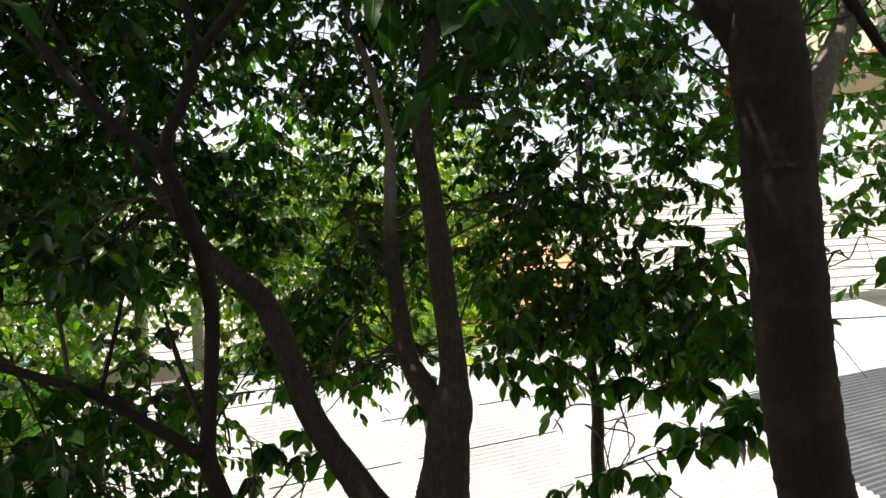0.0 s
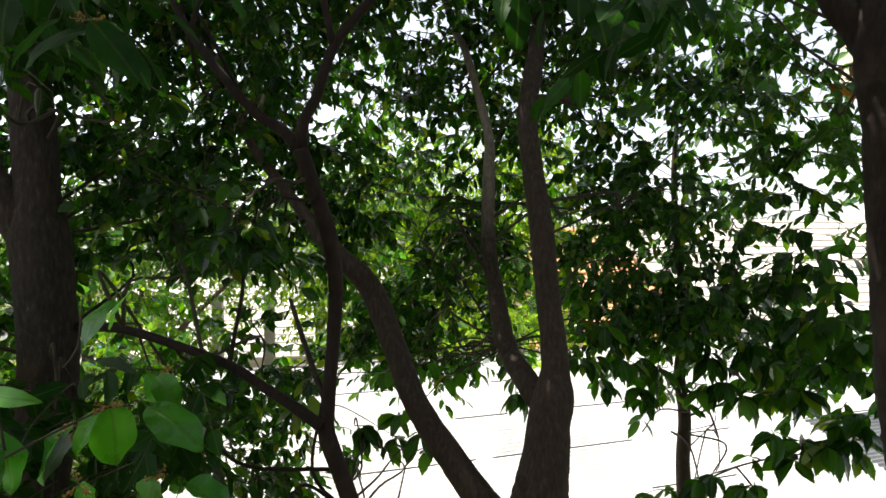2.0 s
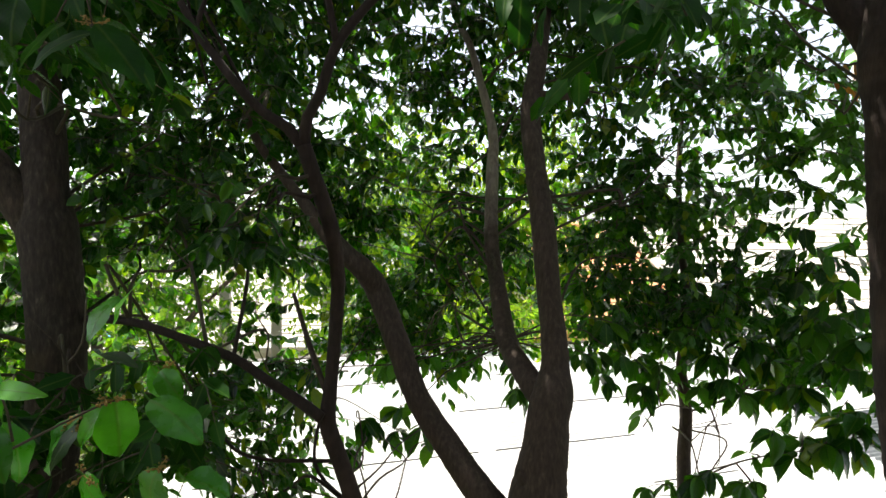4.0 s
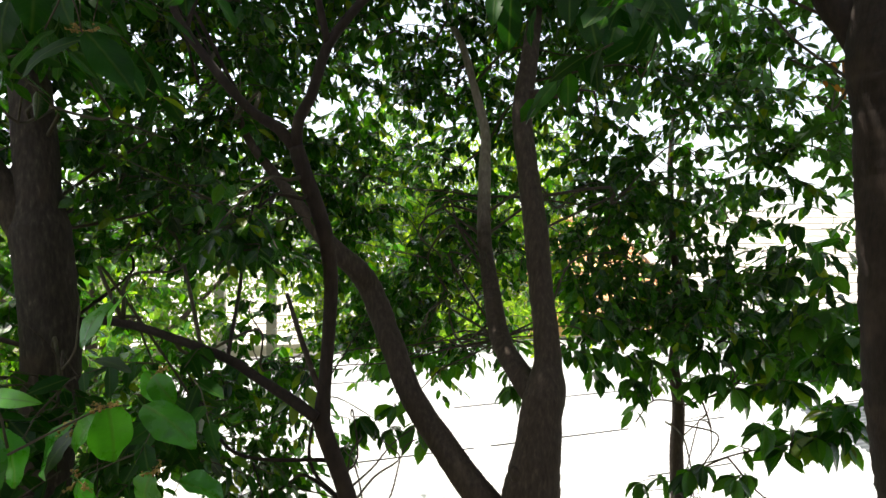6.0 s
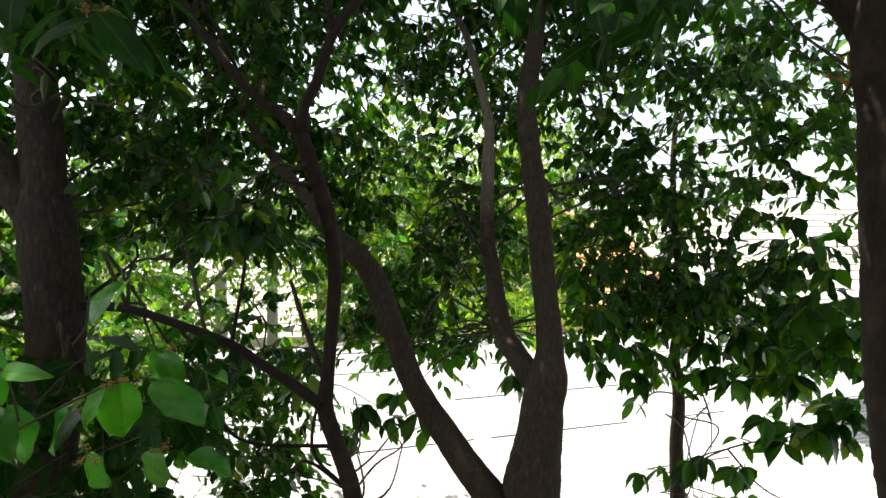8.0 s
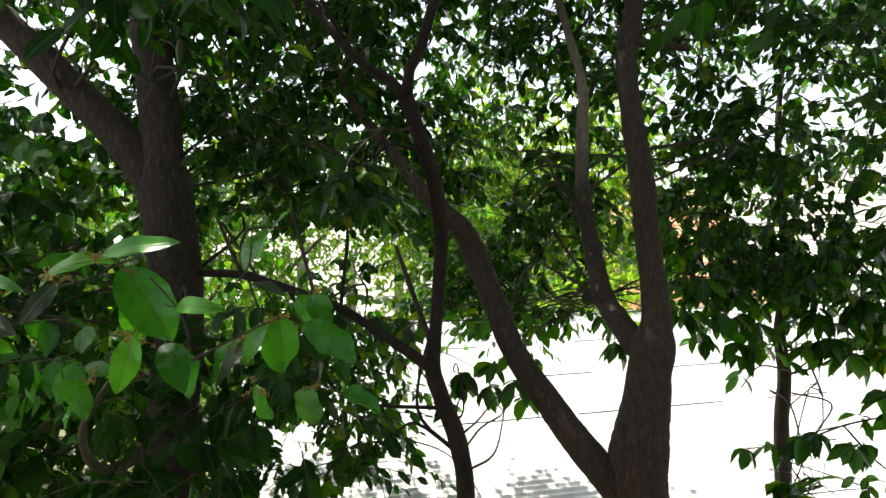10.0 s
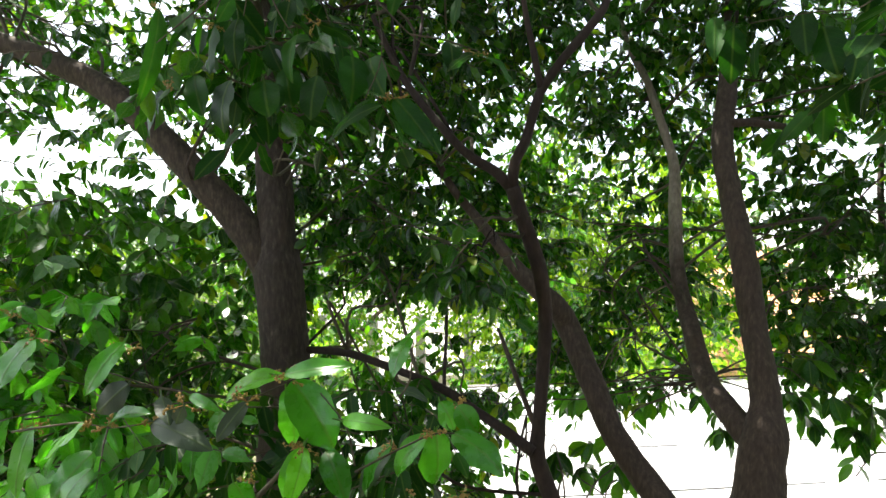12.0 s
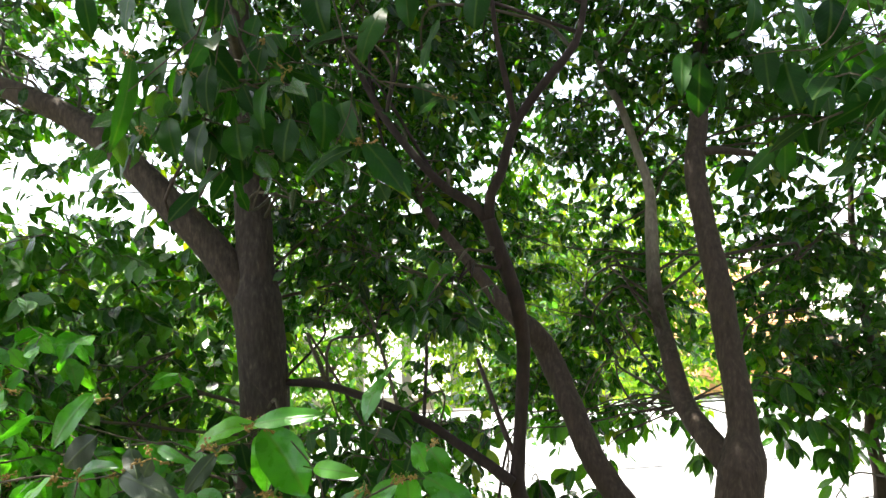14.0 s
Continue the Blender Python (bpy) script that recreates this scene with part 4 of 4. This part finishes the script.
E_SPRAYS = [
    (1.015, 3.200, 4.209, 8, 0.120),
    (1.248, 3.400, 4.445, 7, 0.110),
    (1.408, 3.100, 4.265, 8, 0.120),
    (1.701, 3.200, 4.333, 7, 0.120),
    (1.749, 3.000, 4.000, 8, 0.140),
    (1.513, 3.100, 3.879, 3, 0.110),
    (1.912, 3.000, 4.113, 7, 0.130),
    (2.011, 3.000, 3.933, 6, 0.130),
    (1.217, 3.000, 3.786, 8, 0.130),
    (1.427, 2.950, 3.776, 8, 0.130),
    (1.017, 3.100, 3.692, 6, 0.120),
    (0.966, 3.500, 4.362, 7, 0.100),
    (1.915, 3.100, 4.355, 7, 0.120),
    (1.797, 3.300, 4.556, 7, 0.120),
    (1.967, 3.100, 4.583, 7, 0.130),
    (1.573, 3.400, 4.541, 7, 0.110),
    (1.825, 3.200, 4.745, 6, 0.120),
    (1.948, 2.900, 4.343, 7, 0.130),
    (1.678, 3.100, 4.182, 6, 0.120)]
RIGHT_SPRAYS = [
    (1.364, 3.200, 4.389, 8, 0.140),
    (1.582, 3.200, 4.450, 8, 0.140),
    (1.745, 3.000, 4.236, 8, 0.150),
    (1.796, 2.900, 3.994, 8, 0.160),
    (1.494, 3.100, 4.180, 7, 0.140),
    (1.309, 3.200, 4.182, 7, 0.130),
    (1.584, 3.000, 4.041, 5, 0.150),
    (1.137, 3.300, 4.308, 8, 0.130),
    (1.952, 2.900, 4.129, 8, 0.150),
    (1.855, 3.100, 4.526, 8, 0.140),
    (2.027, 3.000, 4.487, 8, 0.150)]
LOW_SPRAYS = [
    (-0.309, 2.900, 4.354, 6, 0.100),
    (-0.171, 3.100, 4.358, 6, 0.100),
    (0.085, 3.200, 4.375, 6, 0.090),
    (0.252, 3.300, 4.449, 6, 0.090),
    (-0.016, 3.000, 4.316, 5, 0.100),
    (-0.362, 2.800, 4.127, 7, 0.110),
    (-0.234, 2.800, 4.173, 7, 0.110),
    (-0.123, 2.800, 4.103, 6, 0.110),
    (0.275, 2.520, 4.328, 5, 0.090),
    (0.871, 3.200, 4.511, 7, 0.110),
    (0.951, 3.100, 4.346, 7, 0.120),
    (0.851, 3.300, 4.325, 6, 0.110),
    (-0.635, 2.700, 4.360, 6, 0.100),
    (-0.662, 2.600, 4.246, 6, 0.100),
    (0.329, 3.200, 4.327, 5, 0.090)]
B_SPRAYS = [
    (0.676, 2.850, 4.411, 7, 0.100),
    (0.059, 3.300, 4.315, 6, 0.085),
    (-0.343, 3.200, 4.258, 6, 0.085),
    (-0.380, 2.900, 4.077, 7, 0.100),
    (-0.227, 2.900, 4.051, 7, 0.100),
    (-0.070, 2.900, 3.991, 6, 0.100),
    (-0.461, 2.900, 3.960, 6, 0.100),
    (0.826, 3.100, 4.232, 5, 0.100),
    (-0.111, 3.400, 4.278, 5, 0.080),
    (0.172, 3.400, 4.217, 4, 0.080)]
PALE_SPRAYS = [
    (1.003, 3.200, 4.025, 2, 0.100),
    (0.286, 2.550, 4.339, 5, 0.090)]
SPRAY_TWIGS = [
    [(1.407, 3.519, 3.851, 0.0090), (1.515, 3.318, 3.856, 0.0078), (1.382, 3.211, 3.718, 0.0065), (1.240, 3.100, 3.503, 0.0053)],
    [(1.507, 3.504, 3.603, 0.0090), (1.490, 3.116, 3.820, 0.0078), (1.665, 3.018, 3.904, 0.0065), (1.994, 3.016, 3.937, 0.0053)],
    [(1.474, 3.115, 3.812, 0.0090), (1.598, 3.005, 3.659, 0.0073), (1.813, 2.996, 3.554, 0.0057)],
    [(1.445, 3.623, 3.929, 0.0090), (1.496, 3.334, 4.132, 0.0078), (1.764, 3.329, 4.101, 0.0065), (2.099, 3.329, 4.170, 0.0053)],
    [(1.445, 3.624, 3.947, 0.0090), (1.161, 3.333, 4.046, 0.0073), (1.031, 3.229, 3.959, 0.0057)]]

B_FOOT, C_FOOT, D_FOOT, A_FOOT, E_FOOT = (0.36, 2.36, 0), (-0.1, 2.2, 0), (-1.7, 2.2, 0), (2.0, 2.4, 0), (1.5, 3.7, 0)


def rooted(rows, foot, flare=1.5):
    """The stem carried down to the ground with a flare."""
    r = rows[0][3]
    x, y, z = rows[0][:3]
    low = [(foot[0], foot[1], -0.1, r * flare * 1.25), (foot[0], foot[1], 0.35, r * flare), (foot[0] + (x - foot[0]) * 0.4, foot[1] + (y - foot[1]) * 0.4, z * 0.45, r * 1.15)] + [(x + (foot[0] - x) * k, y + (foot[1] - y) * k, z - h, r * f) for k, h, f in ((0.3, 1.3, 1.1), (0.18, 0.7, 1.06), (0.09, 0.32, 1.03), (0.03, 0.12, 1.01)) if z - h > z * 0.45 + 0.1]
    return local(low + rows, foot)


tb = tree("brown-barked tree forked into two stems with a long leaning stem", B_FOOT)
stem("trunk", rooted(B_TRUNK + B_RIGHT[1:], B_FOOT), BARK, tb, sides=24)
stem("stem", local(B_LEFT, B_FOOT), BARK_TWO, tb, "slim stem, brown below and pale above", sides=18, seed=7.0)
stem("leaning_stem", local([(0.33, 2.39, 3.7, 0.05)] + B_LEAN, B_FOOT), BARK, tb, "leaning stem, thick below and thin above its bend", seed=3.0)
stem("stub", local(B_STUB, B_FOOT), BARK, tb, sides=10)
stem("knot", local([(0.331, 2.370, 4.007, 0.04), (0.291, 2.340, 4.042, 0.036), (0.261, 2.335, 4.069, 0.012)], B_FOOT), BARK, tb, sides=12, rough=0.2, ringed=0.0)
crown(tb, shifted(B_BOXES, B_FOOT), 11, 0.08, single=180)
boughs(tb, shifted(B_BOXES, B_FOOT), [local(r, B_FOOT) for r in (B_RIGHT[2:], B_LEFT[2:])], 71, BARK)

tc = tree("slender dark tree with a forked top and a long side limb", C_FOOT)
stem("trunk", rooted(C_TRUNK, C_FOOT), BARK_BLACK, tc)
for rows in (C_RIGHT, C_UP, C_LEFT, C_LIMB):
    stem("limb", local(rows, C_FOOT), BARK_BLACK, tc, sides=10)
stem("twig", local(C_TWIG, C_FOOT), BARK, tc, sides=8)
crown(tc, shifted(C_BOXES, C_FOOT), 12, 0.08, single=180)
boughs(tc, shifted(C_BOXES, C_FOOT), [local(r, C_FOOT) for r in (C_TRUNK, C_RIGHT, C_LEFT, C_LIMB)], 72, BARK_DARK)

td = tree("stout grey-brown tree with a thick limb rising aside", D_FOOT)
stem("trunk", rooted(D_TRUNK, D_FOOT), BARK_FLAKED, td, sides=24, seed=11.0)
stem("limb", local([(-1.475, 2.28, 4.66, 0.05), (-1.5, 2.275, 4.82, 0.06)] + [(-1.535, 2.255, 4.99, 0.068)] + D_LIMB[2:], D_FOOT), BARK_GREY, td, sides=18, seed=13.0)
crown(td, shifted(D_BOXES[1:3], D_FOOT), 23, 0.08, name="upper_crown")
crown(td, shifted(D_BOXES[3:-2], D_FOOT), 13, 0.085, single=180)
crown(td, shifted(BUSH_TOP, D_FOOT), 27, 0.11, mat=LEAF_LIT, name="lower_crown", blade=BLADE_FINE)
crown(td, shifted(SHRUB_BOXES, D_FOOT), 29, 0.1, mat=LEAF_NEAR, name="front_leaves", single=120, blade=BLADE_FINE)
# inner leaves take the darker copy, so their shade is in the colour
crown(td, shifted(D_BOXES[-1:], D_FOOT), 19, mat=LEAF_SHADED, name="inner_crown")
crown(td, shifted(D_BOXES[-2:-1], D_FOOT), 17, mat=LEAF_SHADED, name="inner_crown")
boughs(td, shifted(D_BOXES, D_FOOT), [local(r, D_FOOT) for r in (D_TRUNK, D_LIMB)], 73, BARK)
crown(td, shifted(D_BOXES[:1], D_FOOT), 16, 0.115, mat=LEAF_LIT, name="lower_crown", thick=1.5, blade=BLADE_FINE)
crown(td, shifted(D_BOXES[:1], D_FOOT), 26, 0.11, name="lower_crown", thick=2.7, blade=BLADE_FINE)

ta = tree("thick dark-barked tree trunk that forks high up", A_FOOT)
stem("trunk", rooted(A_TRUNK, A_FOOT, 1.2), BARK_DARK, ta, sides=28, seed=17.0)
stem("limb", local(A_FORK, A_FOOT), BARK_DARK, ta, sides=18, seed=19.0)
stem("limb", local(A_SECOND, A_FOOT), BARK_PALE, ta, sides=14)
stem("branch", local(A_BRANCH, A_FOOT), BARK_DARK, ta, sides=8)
crown(ta, shifted(O_BOXES, A_FOOT), 18, 0.055, LEAF_BRONZE, name="withered_leaves", label="a few withered orange leaves", thick=1.0)
crown(ta, shifted(A_BOXES[:-1], A_FOOT), 14, 0.085, mat=LEAF_LIT, single=180)
crown(ta, shifted(A_BOXES[-1:], A_FOOT), 24, mat=LEAF_SHADED, name="inner_crown")
boughs(ta, shifted(A_BOXES, A_FOOT), [local(r, A_FOOT) for r in (A_TRUNK, A_FORK)], 74, BARK)

te = tree("thin young tree with drooping leaves before the roof", E_FOOT)
stem("trunk", rooted(E_TRUNK, E_FOOT, 1.3), BARK, te, sides=12)
crown(te, shifted(E_BOXES, E_FOOT), 15, 0.115, single=180, blade=BLADE_FINE, spread=(1.2, 2.4), slim=(0.38, 0.54))
boughs(te, shifted(E_BOXES, E_FOOT), [local(r, E_FOOT) for r in (E_TRUNK,)], 75, BARK)


def back_tree(label, foot, boxes, seed, mat, leaf_len, height):
    t = tree(label, foot)
    rng = np.random.default_rng(seed)
    top = np.array([b[:3] for b in shifted(boxes, foot)])
    stem("trunk", [(0, 0, -0.1, 0.2), (0, 0, 0.4, 0.15), (0.05, 0.03, height * 0.5, 0.11), (0.0, 0.1, height, 0.05)], BARK, t)
    for c in top:
        a = np.array([0.04, 0.03, height * 0.55])
        mid = (a + c) / 2 + rng.normal(0, 0.1, 3) + (0, 0, 0.15)
        stem("limb", [(*a, 0.06), (*mid, 0.04), (*c, 0.02)], BARK, t, sides=8)
    crown(t, shifted(boxes, foot), seed, leaf_len, mat, rounded=True, blade=BLADE_FAR)
    return t


back_tree("sunlit yellow-green tree beyond the roof", (0.2, 10.0, 0), Y_BOXES, 21, LEAF_YOUNG, 0.1, 4.6)
back_tree("green tree beside the houses", (-5.0, 8.5, 0), L_BOXES, 22, LEAF_BRIGHT, 0.1, 4.4)


# ---- leaves close by, each on its own ----
def leafy_branch(parent, foot, twigs, leaves, seed, mat=None, label="", name="branch", limb=None, facing=(0.0, -0.5, 0.85), full=(0.8, 1.0)):
    main, rest = (limb, twigs) if limb else (twigs[0], twigs[1:])
    br = part(name, mesh_of(name, *tube(local(main, foot), 7, 0.1, 0.02, seed), TWIG), parent, label)
    for i, rows in enumerate(rest):
        part("twig", mesh_of("twig", *tube(local(rows, foot), 6, 0.1, 0.02, seed + i), TWIG), br)
    for n, rows in enumerate(leaves):
        big_leaf([(r[0] - foot[0], r[1] - foot[1], r[2] - foot[2], r[3] - foot[0], r[4] - foot[1], r[5] - foot[2], r[6]) for r in rows], mat or LEAF_NEAR, br, seed + n, facing, full)
    return br


low_branch = leafy_branch(td, D_FOOT, LOW_TWIGS, [LOW_LEAVES, LOW_LEAVES_ASIDE, EDGE_LEAVES], 31, None, "twigs with large glossy leaves and tiny buds",
             limb=[(-1.5, 2.2, 4.0, 0.03), (-1.3, 1.6, 4.15, 0.016), (-1.0, 1.1, 4.45, 0.008), (-0.78, 0.93, 4.66, 0.004)], facing=(0.0, -0.6, 0.8), full=(0.86, 1.06))
# hanging leaves are shaded by their darker base colour
top_branch = leafy_branch(td, D_FOOT, TOP_TWIGS, [HANGING_LEAVES], 35, LEAF_SHADED, "twigs with hanging leaves",
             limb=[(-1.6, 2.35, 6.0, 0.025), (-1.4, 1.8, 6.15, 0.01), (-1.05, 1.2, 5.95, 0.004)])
leafy_branch(td, D_FOOT, TOP_TWIGS[:2], [SHADE_LEAVES], 36, LEAF_SHADED, "twigs with hanging leaves coloured as in deep shade",
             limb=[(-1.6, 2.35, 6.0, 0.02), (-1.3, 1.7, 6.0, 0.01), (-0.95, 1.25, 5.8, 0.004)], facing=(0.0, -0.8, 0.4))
leafy_branch(td, D_FOOT, LOW_TWIGS[1:2], [GREY_LEAVES], 33, LEAF_SHEEN, "twig with grey-green leaves, sky sheen in their colour", facing=(0.1, -0.8, 0.6))
leafy_branch(ta, A_FOOT, HIGH_TWIGS, [HIGH_LEAVES, RIGHT_LEAVES], 37, LEAF_SHADED, "twigs with hanging leaves",
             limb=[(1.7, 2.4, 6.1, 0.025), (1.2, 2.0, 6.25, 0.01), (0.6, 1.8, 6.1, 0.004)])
def sprays(parent, foot, hubs, stems, seed, mat, slim=(0.4, 0.55)):
    """Twig ends from which pointed leaves droop in a ring, each twig grown from the nearest stem."""
    rng = np.random.default_rng(seed)
    pts = np.vstack([smooth_path(local(r, foot), 0.08) for r in stems])
    blades = [leaf_mesh("leaf", mat, BLADE_FINE, np.zeros((1, 3)), np.array([[0, 1.0, 0]]), np.array([[0, 0, 1.0]]), np.ones(1), np.ones(1),
                        np.array([0.06 + 0.07 * k]), np.array([0.08 + 0.1 * k])) for k in range(5)]
    # copies in the lit leaf colour, for about three twigs in ten
    pale = [me.copy() for me in blades]
    for me in pale:
        me.materials[0] = LEAF_LIT
    for x, y, z, n, size in hubs:
        lit = pale if rng.random() < 0.3 else blades
        h = np.array([x - foot[0], y - foot[1], z - foot[2]])
        far = np.linalg.norm(pts[:, :3] - h, axis=1) + 0.8 * np.abs(pts[:, 2] - h[2])
        a = pts[np.argmin(far), :3]
        reach = np.linalg.norm(h - a)
        way = [a + (h - a) * k + rng.normal(0, 0.04 * reach, 3) * (0 < k < 1) + (0, 0, 0.22 * reach * k * (1 - k)) for k in (0, 0.25, 0.5, 0.75, 1)]
        tw = part("branch", mesh_of("branch", *tube([(*p, 0.005 - 0.0035 * k / 4) for k, p in enumerate(way)], 6, 0.12, 0.04, seed), BARK), parent)
        out = unit(way[-1] - way[-2])
        for ring in (0, 1):   # a ring of leaves at the tip and a sparser one behind it
            turn = rng.uniform(0, 6.3)
            count = n if ring == 0 else max(1, int(n * 0.7))
            for k in range(count):
                az = turn + 2 * math.pi * k / count + rng.normal(0, 0.3)
                d = unit(np.array([math.cos(az), math.sin(az), -rng.uniform(0.45, 1.6)]) + 0.35 * out)
                up = unit(np.array([math.cos(az) * 0.5, math.sin(az) * 0.5 - 0.2, 0.7]) + rng.normal(0, 0.25, 3))
                side = unit(np.cross(d, up))
                nor = np.cross(side, d)
                ln = size * rng.uniform(0.78, 1.2)
                at = h - out * size * (rng.uniform(0, 0.35) + 0.75 * ring) + d * 0.012
                one = part("leaf", lit[k % 5], tw)
                one.matrix_basis = Matrix.Translation(at) @ Matrix([side * ln * rng.uniform(*slim), d * ln, nor * ln]).transposed().to_4x4()


sprays(te, E_FOOT, E_SPRAYS + RIGHT_SPRAYS, [E_TRUNK] + SPRAY_TWIGS, 41, LEAF)
for rows in SPRAY_TWIGS:
    stem("limb", local([(x, y, z, r * 0.6) for x, y, z, r in rows], E_FOOT), BARK, te, sides=8, ringed=0.0)
sprays(te, E_FOOT, PALE_SPRAYS[:1], [E_TRUNK], 42, LEAF_LIT)
AT_SLENDER = [h for h in B_SPRAYS + LOW_SPRAYS if h[2] < 4.15 and h[0] < 0.1]
sprays(tb, B_FOOT, [h for h in B_SPRAYS + LOW_SPRAYS if h not in AT_SLENDER], [B_RIGHT[2:], B_LEFT[2:]], 43, LEAF)
sprays(tc, C_FOOT, AT_SLENDER, [C_TRUNK], 45, LEAF)
sprays(tb, B_FOOT, PALE_SPRAYS[1:], [B_TRUNK], 44, LEAF_LIT)

# unseen foliage added over the terrace and the trees to block sun and sky
UNSEEN_CANOPY = [
    (-2.2, 1.7, 8.2, 1.1, 1.4, 0.8, 2.3), (-0.6, 2.2, 8.3, 1.0, 1.7, 0.8, 1.7), (0.9, 2.4, 8.3, 0.9, 1.4, 0.8, 2.4), (3.2, 2.1, 8.2, 1.5, 1.0, 0.8, 0.8)]
crown(td, shifted(UNSEEN_CANOPY, D_FOOT), 51, 0.15, thick=3.2, flat=1.0, per=10, name="upper_crown")


# clusters of tiny flower buds where the leaves join, and a few bronze leaves
def buds(parent, foot, spots, seed):
    rng = np.random.default_rng(seed)
    for x, y, z in spots:
        bm = bmesh.new()
        for _ in range(3):   # short stalks with buds along them
            d = rng.normal(0, 1, 3) * (1, 0.7, 0.6)
            d = d / np.linalg.norm(d) * rng.uniform(0.018, 0.034)
            bmesh.ops.create_cone(bm, cap_ends=True, segments=5, radius1=0.0009, radius2=0.0006, depth=np.linalg.norm(d),
                                  matrix=Matrix.Translation(d / 2) @ Vector(d).to_track_quat("Z", "Y").to_matrix().to_4x4())
            for _ in range(11):
                o = d * rng.uniform(0.25, 1.0) + rng.normal(0, 0.003, 3)
                bmesh.ops.create_icosphere(bm, subdivisions=1, radius=rng.uniform(0.0014, 0.0026), matrix=Matrix.Translation(o))
        me = bpy.data.meshes.new("inflorescence")
        bm.to_mesh(me)
        bm.free()
        me.materials.append(BERRY)
        me.shade_smooth()
        ob = tagged(part("inflorescence", me, parent, "cluster of tiny yellow-brown buds"), kind="stuff")
        ob.location = (x - foot[0], y - foot[1], z - foot[2])


buds(low_branch, D_FOOT, [r[:3] for r in (LOW_LEAVES + LOW_LEAVES_ASIDE + EDGE_LEAVES + GREY_LEAVES)[::2]], 61)
buds(top_branch, D_FOOT, [r[:3] for r in HANGING_LEAVES[::2]], 62)


# ---- overhead cables ----
def cable(a, b, sag):
    rows = [(*(Vector(a).lerp(Vector(b), k / 8) - Vector((0, 0, sag * 4 * (k / 8) * (1 - k / 8)))), 0.007) for k in range(9)]
    ob = new("cable", mesh_of("cable", *tube(rows, 6, 0.0, 0.3), CABLE))
    tagged(ob, "thin black overhead cable strung between two houses", "cable", "overhead cables")


cable((4.6, 9.3, 4.7), (11.3, 9.95, 4.2), 0.25)
cable((4.9, 9.5, 4.25), (11.6, 10.05, 3.9), 0.3)
